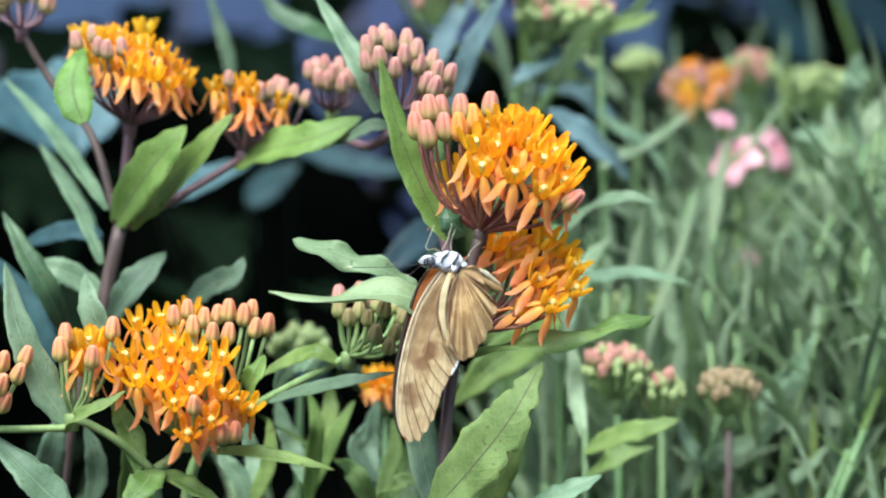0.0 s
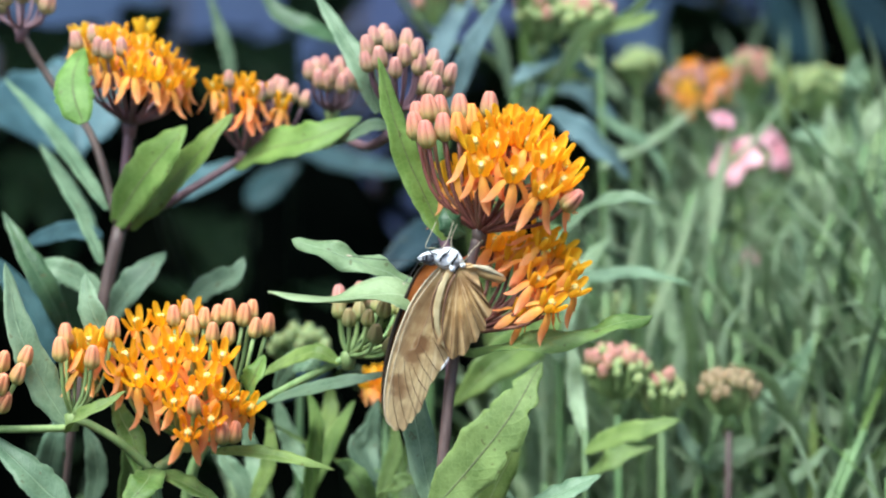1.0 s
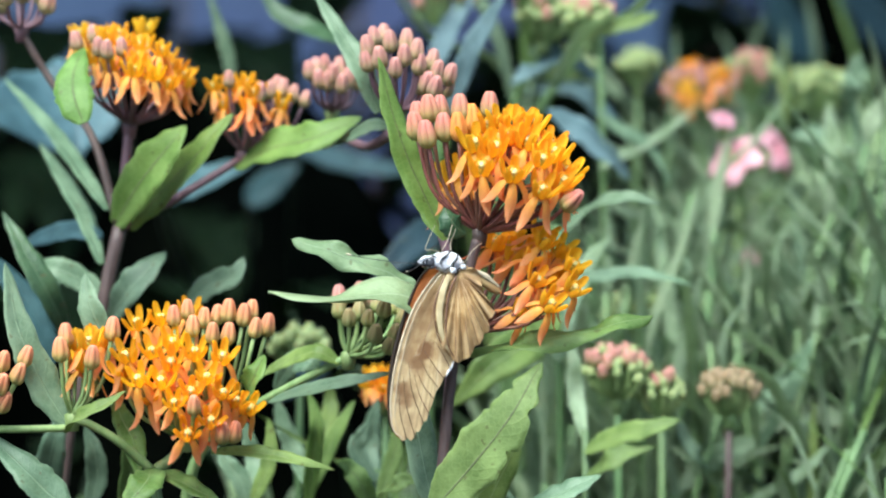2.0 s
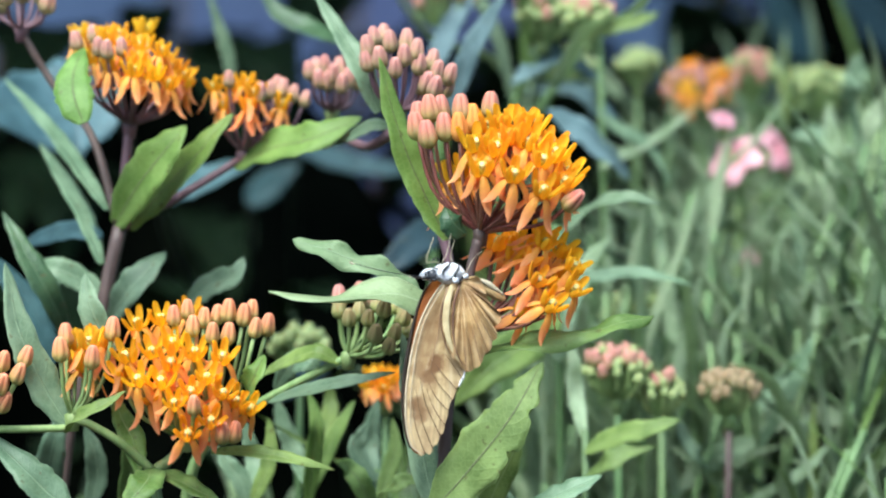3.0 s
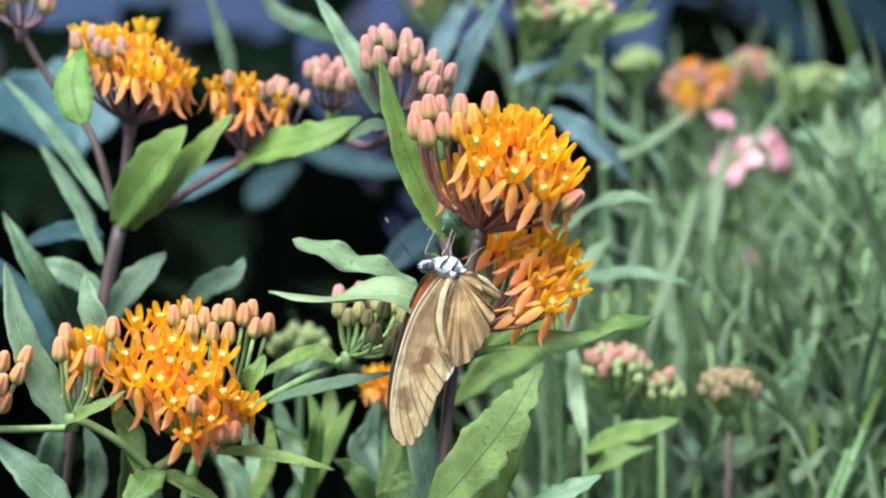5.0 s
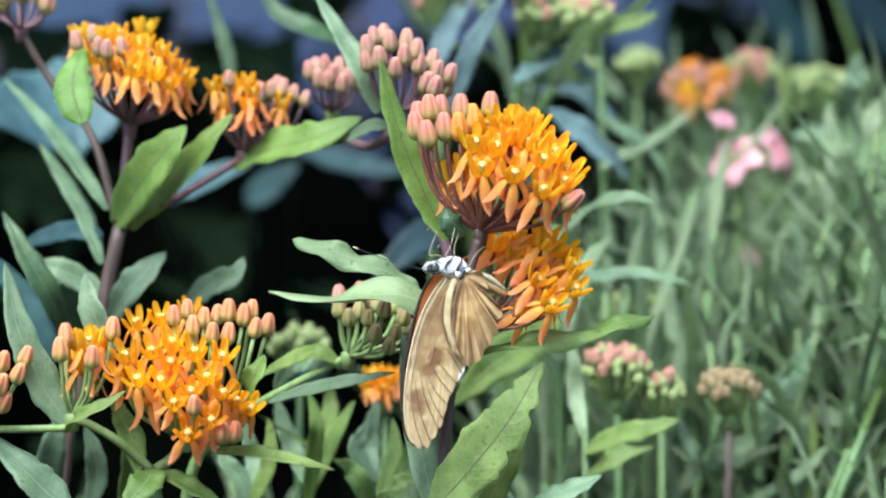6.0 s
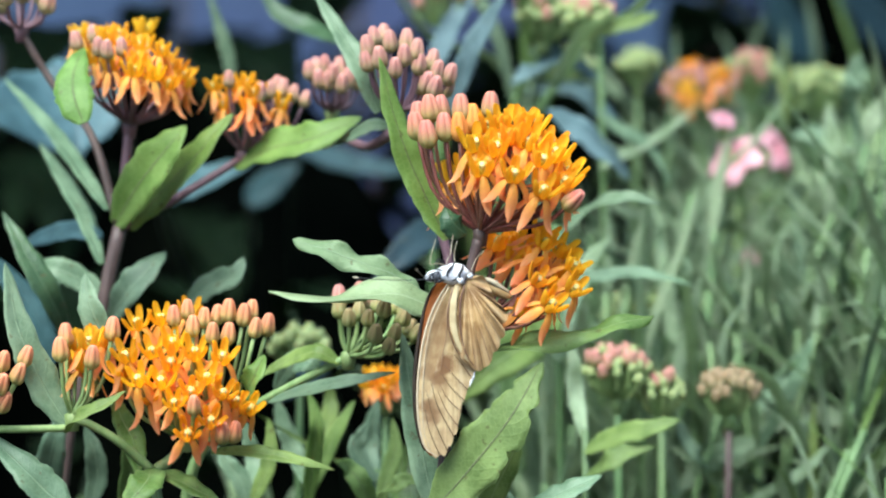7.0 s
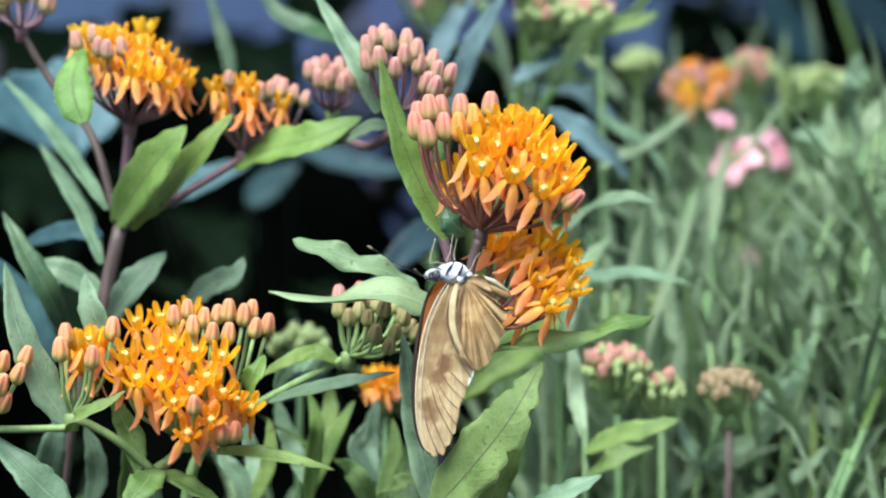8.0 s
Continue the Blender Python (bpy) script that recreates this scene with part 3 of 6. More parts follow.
def leafy_stem(at, top, count, length, seed, label, mix=0, stem=STEM_GREEN, name="milkweed_plant"):
    """A milkweed stem with lance-shaped leaves spiralling up it."""
    r = random.Random(seed)
    at, top = Vector(at), Vector(top)
    ob = thing(name, at, label, "plant", "milkweed plants behind")
    path = [at - Vector((0, 0, 0.01)), at.lerp(top, 0.5) + Vector((r.uniform(-0.01, 0.01), r.uniform(-0.01, 0.01), 0)), top]
    part("stem", tube("stem", [p - at for p in path], [0.002, 0.0016, 0.001], stem, 12, 7), ob, Matrix.Translation(at))
    c = spline(path, 60)
    for i in range(count):
        t = 0.6 + 0.4 * (i + 0.5) / count
        q = c[int(t * 60)]
        a = i * 2.4 + r.uniform(-0.5, 0.5)
        ln = length * r.uniform(0.75, 1.15) * (0.65 if t > 0.93 else 1)
        up = r.uniform(28, 74) + 6 * (t > 0.85)
        m = Matrix.Translation(q) @ pose(0, 0, 0, 0, 0, math.degrees(a)) @ pose(0, 0, 0, r.uniform(-20, 20), -up, 0) @ Matrix.Scale(ln, 4)
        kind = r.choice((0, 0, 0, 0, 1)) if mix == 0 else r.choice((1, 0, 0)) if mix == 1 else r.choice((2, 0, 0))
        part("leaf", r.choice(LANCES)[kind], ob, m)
    return ob


def meadow():
    r = random.Random(21)
    k = 0
    for row, (y, n, x0, x1, z0, z1) in enumerate([
(0.1, 6, 0.045, 0.125, 0.53, 0.567), (0.14, 10, 0.04, 0.135, 0.55, 0.58), (0.18, 12, 0.035, 0.15, 0.56, 0.592), (0.24, 14, 0.03, 0.17, 0.57, 0.602),
            (0.32, 14, 0.035, 0.19, 0.58, 0.612), (0.27, 13, 0.085, 0.18, 0.6, 0.638), (0.16, 7, 0.07, 0.135, 0.575, 0.602), (0.15, 4, 0.115, 0.14, 0.6, 0.63), (0.19, 5, 0.112, 0.15, 0.615, 0.645), (0.19, 4, 0.06, 0.1, 0.6, 0.622), (0.44, 8, 0.05, 0.25, 0.59, 0.62), (0.1, 5, -0.07, 0.03, 0.5, 0.545), (0.17, 8, -0.08, 0.05, 0.5, 0.555), (0.28, 7, -0.2, 0.05, 0.48, 0.54), (0.36, 10, 0.06, 0.2, 0.6, 0.64), (0.22, 9, 0.08, 0.165, 0.57, 0.605), (0.16, 6, 0.108, 0.145, 0.58, 0.612), (0.38, 8, 0.09, 0.16, 0.615, 0.645)]):
        for i in range(n):
            x = x0 + (x1 - x0) * (i + r.uniform(0.1, 0.9)) / n
            yy = y + r.uniform(-0.018, 0.018)
            if y < 0.15 and 0.035 < x < 0.1:
                yy += 0.06
            top = (x + r.uniform(-0.01, 0.02), yy + r.uniform(-0.02, 0.02), r.uniform(z0, z1))
            k += 1
            leafy_stem((x - r.uniform(-0.1, 0.22), yy + r.uniform(0, 0.06), 0), top, r.randint(18, 26) if y > 0.2 or z0 > 0.57 else r.randint(28, 38), r.uniform(0.055, 0.085) * (0.7 if x0 < 0 else 1.0), k,
                       "slender milkweed stem with soft grey-green lance leaves", 0 if y < 0.2 and z0 > 0.57 else r.choice((0, 2, 1)) if y > 0.2 else r.choice((1, 1, 2)) if x0 < 0 else r.choice((0, 0, 1, 2)), STEM_MEADOW)


meadow()


def topped(at, hub, count, radius, height, kinds, label, mat=None, seed=0, stalk_mat=None, bends=(), size=1.0, leaves=11, length=0.07, name="milkweed_plant"):
    """A milkweed stem that carries one flower head."""
    r = random.Random(seed)
    at, hub = Vector(at), Vector(hub)
    ob = thing(name, at, label, "plant", "milkweed plants in flower")
    path = [at - Vector((0, 0, 0.01)), *[Vector(b) for b in bends], hub]
    part("stem", tube("stem", [p - at for p in path], [0.002, 0.0015, 0.001], mat or STEM_PURPLE, 16, 8), ob, Matrix.Translation(at))
    umbel(ob, hub, dome(hub, count, radius, height, kinds, seed=seed), stalk_mat, size=size)
    c = spline(path, 60)
    for i in range(leaves):
        t = 0.66 + 0.33 * (i + 0.5) / leaves
        m = Matrix.Translation(c[int(t * 60)]) @ pose(0, 0, 0, 0, 0, r.uniform(0, 360)) @ pose(0, 0, 0, r.uniform(-20, 20), -r.uniform(25, 60), 0) @ Matrix.Scale(length * r.uniform(0.8, 1.15), 4)
        part("leaf", r.choice(TOP_LEAVES)[r.choice((0, 1, 2))], ob, m)
    return ob


def only(kind):
    return lambda a, k, r: kind


def some(first, second, share):
    return lambda a, k, r: first if r.random() < share else second


def capped(first, second, share):
    """The middle of a head in one kind, its skirt in another."""
    return lambda a, k, r: first if k < share and r.random() < 0.8 else second


FAR = [
    ((0.064, 0.31, 0.6416), 26, 0.0069, 0.0106, only("lime"), "milkweed with a tight head of pale green buds", 0.8),
    ((0.0863, 0.31, 0.6323), 26, 0.0132, 0.0132, some("dusk", "flower", 0.86), "milkweed with orange flowers and pink buds opening", 0.9),
    ((0.1011, 0.31, 0.6378), 24, 0.0094, 0.0125, some("dusk", "lime", 0.5), "milkweed with dusky pink and green buds", 0.8),
    ((0.1224, 0.31, 0.6323), 34, 0.0127, 0.0138, only("lime"), "milkweed with a rounded head of pale green buds", 0.8),
    ((0.0477, 0.108, 0.5671), 54, 0.0098, 0.0135, capped("dusk", "lime", 0.8), "milkweed with salmon pink buds on green stalks", 0.62),
    ((0.0599, 0.11, 0.5621), 32, 0.007, 0.011, capped("dusk", "lime", 0.35), "milkweed with tan and green buds", 0.62),
    ((0.0792, 0.118, 0.5609), 44, 0.0085, 0.012, only("tan"), "milkweed with faded tan buds", 0.64),
    ((0.0574, 0.1963, 0.5741), 26, 0.010, 0.011, only("lime"), "milkweed with a soft green bud head", 0.8),
    ((0.0296, 0.2053, 0.6604), 30, 0.009, 0.013, some("lime", "dusk", 0.7), "milkweed with a tight tan-green bud head", 0.8),
    ((0.0431, 0.2053, 0.6604), 26, 0.008, 0.012, some("lime", "dusk", 0.6), "milkweed with tan buds on green stalks", 0.8),
    ((0.0351, 0.244, 0.6455), 22, 0.011, 0.010, only("lime"), "milkweed with a shaded green bud head", 0.8),
    ((-0.0007, 0.2058, 0.6646), 22, 0.010, 0.014, only("dusk"), "milkweed with dusky purple buds", 0.8),
    ((-0.0397, 0.1258, 0.5737), 20, 0.009, 0.010, only("lime"), "milkweed with a soft lime green bud head", 0.8),
    ((-0.0153, 0.0854, 0.5698), 16, 0.0065, 0.008, only("flower"), "milkweed with small deep orange flowers", 0.55),
]
ARCHES = {8: [(0.0163, 0.21, 0.6169), (0.0205, 0.208, 0.6391)], 9: [(0.018, 0.21, 0.6152), (0.0247, 0.208, 0.6341)], 10: [(0.0186, 0.245, 0.6085), (0.0247, 0.245, 0.6261)]}
for i, (hub, n, rad, hi, kinds, text, sz) in enumerate(FAR):
    r = random.Random(300 + i)
    topped((hub[0] - r.uniform(-0.02, 0.03), hub[1] + 0.01, 0), hub, n, rad, hi, kinds, text, STEM_PURPLE if i == 6 else STEM_MEADOW, 80 + i, STEM_GREEN, bends=ARCHES.get(i, ()), size=sz, leaves=3 if hub[0] < 0.01 or i in ARCHES else 0 if i in (4, 5, 6) else 9)


def pink_flower(at, blooms, label):
    ob = thing("pink_flower", at, label, "flower", "pink flowers")
    at = Vector(at)
    top = Vector(blooms[0][0])
    part("stem", tube("stem", [(0, 0, -0.01), (top - at) * 0.6, top - at], [0.002, 0.0017, 0.0012], STEM_GREEN, 12, 7), ob, Matrix.Translation(at))
    for c, axis, size in blooms:
        c = Vector(c)
        if (c - top).length > 0.001:
            part("side_stem", tube("side_stem", [(0, 0, 0), (c - top) * 0.5 - Vector((0, 0, 0.004)), c - top], [0.0009, 0.0008, 0.0008], STEM_GREEN, 6, 6), ob, Matrix.Translation(top))
        m = aim(c, axis)
        v, f, u = [], [], []
        for i in range(5):
            a = 2 * math.pi * i / 5
            o = Vector((math.cos(a), math.sin(a), 0))
            leaf_data([o * size * 0.05, o * size * 0.45 + Vector((0, 0, size * 0.25)), o * size + Vector((0, 0, size * 0.1))], size * 0.75, Vector((0, 0, 1)) - o * 0.3, 0.1, 0.06, n=8, across=4, blunt=1.2, seed=i, verts=v, faces=f, uvs=u)
        part("blossom", mesh_of("blossom", v, f, PINK, u), ob, m)
    return ob


pink_flower((0.095, 0.275, 0), [((0.0917, 0.245, 0.6213), (-0.5, -0.7, 0.7), 0.0098), ((0.1023, 0.245, 0.6241), (0.9, -0.5, 0.5), 0.0088), ((0.0866, 0.245, 0.6339), (0.3, -0.6, 1), 0.0048), ((0.0878, 0.245, 0.6161), (-0.6, -0.6, 0.6), 0.0048)], "soft pink blossoms on a thin green stem")
pink_flower((0.1, 0.27, 0), [((0.0971, 0.2582, 0.5895), (0, -0.6, 0.8), 0.005), ((0.0953, 0.2571, 0.5785), (0, -0.6, 0.8), 0.005)], "small pale pink blossoms among grass-like leaves")

def side_milkweed(at, top, blades, label, mat=None):
    """A leafy stem without flowers; blades: (points, width, material, facing)."""
    ob = thing("milkweed_plant", at, label, "plant", "milkweed plants behind")
    b = Vector(at)
    part("stem", tube("stem", [Vector((0, 0, -0.01)), (Vector(top) - b) * 0.5 + Vector((0.004, 0, 0)), Vector(top) - b], [0.002, 0.0017, 0.001], mat or STEM_MEADOW, 14, 8), ob, Matrix.Translation(b))
    for pts, width, m, facing in blades:
        leaf(ob, pts, width, m, facing, wave=0.05)
    return ob


side_milkweed((0.035, 0.12, 0), (0.0313, 0.12, 0.6138), [
    ([(0.0313, 0.1196, 0.6099), (0.0395, 0.1105, 0.6186), (0.0483, 0.1009, 0.6234), (0.0587, 0.1007, 0.6216)], 0.00617, LEAF_TEAL, (0, -0.8, 1)),
    ([(0.0313, 0.1184, 0.5983), (0.043, 0.1185, 0.5999), (0.0555, 0.1186, 0.6006), (0.0688, 0.1183, 0.5975)], 0.00530, LEAF_TEAL, (0, -0.7, 1)),
    ([(0.0313, 0.1174, 0.589), (0.0223, 0.0968, 0.5839), (0.013, 0.0862, 0.5792), (0.0024, 0.0851, 0.5686)], 0.01146, LEAF, (0.3, -1, 0.5)),
    ([(0.0313, 0.1161, 0.5766), (0.034, 0.1273, 0.5878), (0.0391, 0.1386, 0.5992), (0.0471, 0.1396, 0.6087)], 0.00630, LEAF_FAR, (0.2, -1, 0.3)),
    ([(0.0313, 0.1168, 0.5828), (0.0277, 0.128, 0.594), (0.028, 0.1389, 0.6024), (0.0315, 0.15, 0.6125)], 0.00630, LEAF, (0.2, -1, 0.3))], "tall leafy milkweed stem with arching blue-green leaves")
side_milkweed((0.04, 0.09, 0), (0.038, 0.0845, 0.5626), [
    ([(0.038, 0.0838, 0.5566), (0.046, 0.0793, 0.5611), (0.0548, 0.0746, 0.5642), (0.063, 0.0749, 0.5668)], 0.00662, LEAF, (0, -0.9, 0.8)),
    ([(0.038, 0.083, 0.5491), (0.0435, 0.0736, 0.5552), (0.0488, 0.0739, 0.5582), (0.0563, 0.0741, 0.5597)], 0.00599, LEAF, (0, -0.9, 0.8)),
    ([(0.038, 0.0841, 0.5596), (0.0361, 0.0952, 0.5687), (0.0353, 0.0961, 0.5778), (0.0345, 0.0971, 0.5869)], 0.00458, LEAF_FAR, (0.2, -1, 0.2))], "short milkweed stem with bright green leaves")
side_milkweed((0.1, 0.16, 0), (0.0902, 0.1544, 0.5583), [
    ([(0.0828, 0.14, 0.5305), (0.0962, 0.13, 0.5403), (0.103, 0.128, 0.5454), (0.1079, 0.128, 0.5518)], 0.0042, LEAF_FAR, (-0.3, -0.8, 0.8)),
    ([(0.0774, 0.15, 0.5377), (0.0708, 0.12, 0.5492), (0.067, 0.118, 0.555), (0.0643, 0.118, 0.5613)], 0.0042, LEAF_TEAL, (0.3, -1, 0.5)),
    ([(0.0899, 0.15, 0.5459), (0.0961, 0.14, 0.5604), (0.1014, 0.138, 0.572), (0.1045, 0.138, 0.5816)], 0.0042, LEAF_TEAL, (-0.4, -1, 0.4)),
    ([(0.0902, 0.1542, 0.5567), (0.0967, 0.1549, 0.5631), (0.1031, 0.1558, 0.5712), (0.108, 0.1568, 0.5809)], 0.00649, LEAF_TEAL, (-0.3, -1, 0.4)),
    ([(0.0902, 0.1534, 0.5486), (0.0813, 0.1432, 0.547), (0.0732, 0.1426, 0.5422), (0.0652, 0.1418, 0.5342)], 0.00642, LEAF_FAR, (0.2, -1, 0.6)),
    ([(0.0902, 0.1537, 0.5518), (0.0999, 0.1541, 0.5551), (0.1113, 0.1541, 0.5551), (0.1226, 0.1534, 0.5486)], 0.00714, LEAF_FAR, (0, -1, 0.7))], "leafy milkweed stem with soft green leaves")
side_milkweed((-0.03, 0.085, 0), (-0.036, 0.0789, 0.5574), [
    ([(-0.0358, 0.0724, 0.5433), (-0.0344, 0.0687, 0.5561), (-0.0332, 0.0648, 0.5672), (-0.0354, 0.0658, 0.576)], 0.00447, LEAF, (0.2, -1, 0.4)),
    ([(-0.0353, 0.0727, 0.5463), (-0.0305, 0.0739, 0.5582), (-0.0268, 0.0747, 0.5657), (-0.0233, 0.0754, 0.5719)], 0.00419, LEAF, (-0.3, -1, 0.4)),
    ([(-0.0358, 0.073, 0.5493), (-0.0399, 0.0838, 0.5566), (-0.0429, 0.0846, 0.5641), (-0.0445, 0.0854, 0.5716)], 0.00544, LEAF_TEAL, (0.3, -1, 0.4)),
    ([(-0.0358, 0.0735, 0.5537), (-0.0316, 0.0843, 0.5611), (-0.0304, 0.095, 0.5672), (-0.0312, 0.0958, 0.5748)], 0.00484, LEAF, (0.1, -1, 0.4))], "leafy milkweed stem with pale upright leaves")
side_milkweed((-0.012, 0.075, 0), (-0.0177, 0.0685, 0.5546), [
    ([(-0.0174, 0.0523, 0.5439), (-0.021, 0.0483, 0.5535), (-0.0246, 0.0488, 0.5579), (-0.0273, 0.044, 0.5604)], 0.00580, LEAF_OLD, (0.3, -1, 0.5)),
    ([(-0.0172, 0.0625, 0.5451), (-0.0139, 0.0636, 0.5554), (-0.0124, 0.0642, 0.5613), (-0.0132, 0.065, 0.5686)], 0.00444, LEAF_OLD, (-0.2, -1, 0.4)),
    ([(-0.0176, 0.063, 0.5495), (-0.0193, 0.0739, 0.5582), (-0.0186, 0.0747, 0.5657), (-0.0174, 0.0754, 0.5723)], 0.00509, LEAF_SAGE, (0.1, -1, 0.4)),
    ([(-0.0176, 0.0633, 0.5524), (-0.0228, 0.0641, 0.5598), (-0.0213, 0.0645, 0.5642), (-0.0191, 0.0649, 0.5679)], 0.00444, LEAF_SAGE, (0.3, -1, 0.4)),
    ([(-0.0176, 0.0628, 0.548), (-0.0122, 0.0434, 0.5544), (-0.0093, 0.0435, 0.5558), (-0.0057, 0.0435, 0.5551)], 0.00435, LEAF_OLD, (0, -1, 0.6))], "short milkweed stem with fresh green leaves")
side_milkweed((-0.055, 0.07, 0), (-0.0509, 0.0634, 0.5539), [
    ([(-0.0504, 0.0526, 0.5468), (-0.0526, 0.0534, 0.5541), (-0.0563, 0.0539, 0.5585), (-0.0585, 0.0543, 0.5629)], 0.00527, LEAF_TEAL, (0.3, -1, 0.4)),
    ([(-0.0504, 0.0526, 0.5468), (-0.046, 0.0536, 0.5556), (-0.0445, 0.0543, 0.5629), (-0.0453, 0.0551, 0.5702)], 0.00440, LEAF, (-0.2, -1, 0.4)),
    ([(-0.0504, 0.0529, 0.5498), (-0.0495, 0.0638, 0.5569), (-0.0509, 0.0644, 0.5628), (-0.0524, 0.065, 0.5686)], 0.00444, LEAF_TEAL, (0.1, -1, 0.4))], "milkweed stem with blue-green leaves near the ground")
side_milkweed((0.16, 0.24, 0), (0.1251, 0.2438, 0.6437), [
    ([(0.1251, 0.2433, 0.6385), (0.1254, 0.2338, 0.6443), (0.1266, 0.2344, 0.6495), (0.1274, 0.235, 0.6555)], 0.00796, LEAF_TEAL, (0.2, -1, 0.3)),
    ([(0.1251, 0.2407, 0.6142), (0.1303, 0.2414, 0.6211), (0.1356, 0.2422, 0.6281), (0.1426, 0.2425, 0.6316)], 0.00804, LEAF_FAR, (0, -1, 0.6)),
    ([(0.1251, 0.2391, 0.5986), (0.1303, 0.2394, 0.602), (0.1356, 0.2402, 0.609), (0.1426, 0.2405, 0.6125)], 0.01048, LEAF_FAR, (0, -1, 0.6)),
    ([(0.1251, 0.2413, 0.6194), (0.1198, 0.242, 0.6264), (0.1146, 0.2424, 0.6298), (0.1076, 0.2424, 0.6298)], 0.00699, LEAF_TEAL, (0, -1, 0.6)),
    ([(0.1228, 0.2201, 0.6091), (0.1176, 0.2014, 0.6227), (0.1159, 0.2024, 0.6328), (0.1147, 0.2035, 0.6428)], 0.00640, LEAF_FAR, (0.1, -0.8, 0.9)),
    ([(0.1228, 0.2197, 0.6057), (0.1113, 0.2008, 0.6169), (0.1068, 0.2014, 0.6227), (0.1041, 0.2021, 0.6291)], 0.00606, LEAF_FAR, (0.2, -0.8, 0.9)),
    ([(0.1228, 0.2211, 0.6194), (0.1253, 0.2024, 0.6319), (0.1294, 0.2031, 0.6395), (0.1337, 0.204, 0.6478)], 0.00674, LEAF_FAR, (-0.2, -0.8, 0.9)),
    ([(0.1228, 0.219, 0.5989), (0.1282, 0.2001, 0.6107), (0.1327, 0.2009, 0.6177), (0.1383, 0.2014, 0.6227)], 0.00674, LEAF_FAR, (-0.2, -0.8, 0.9)),
    ([(0.1251, 0.242, 0.6264), (0.116, 0.2208, 0.6159), (0.1108, 0.2199, 0.6074), (0.1023, 0.2192, 0.6006)], 0.00686, LEAF_FAR, (0.3, -1, 0.4))], "tall pale milkweed stem with a silvery top leaf")
side_milkweed((0.06, 0.2, 0), (0.0465, 0.2057, 0.6638), [
    ([(0.0465, 0.2056, 0.6629), (0.0524, 0.2059, 0.6654), (0.0583, 0.206, 0.6666), (0.0642, 0.2062, 0.6688)], 0.00505, LEAF, (0, -1, 0.5)),
    ([(0.0465, 0.2031, 0.6395), (0.0532, 0.2026, 0.6344), (0.0616, 0.2021, 0.6294), (0.0684, 0.2009, 0.6177)], 0.0036, LEAF_TEAL, (-0.2, -1, 0.5)),
    ([(0.0465, 0.2014, 0.6227), (0.0549, 0.2019, 0.6277), (0.065, 0.2024, 0.6328), (0.0751, 0.2033, 0.6411)], 0.0036, LEAF_FAR, (-0.2, -1, 0.5)),
    ([(0.0465, 0.2005, 0.6143), (0.0566, 0.2, 0.6093), (0.0667, 0.1998, 0.6076), (0.0768, 0.1989, 0.5993)], 0.0036, LEAF_FAR, (-0.2, -1, 0.5))], "slim milkweed stem with lime green leaves")

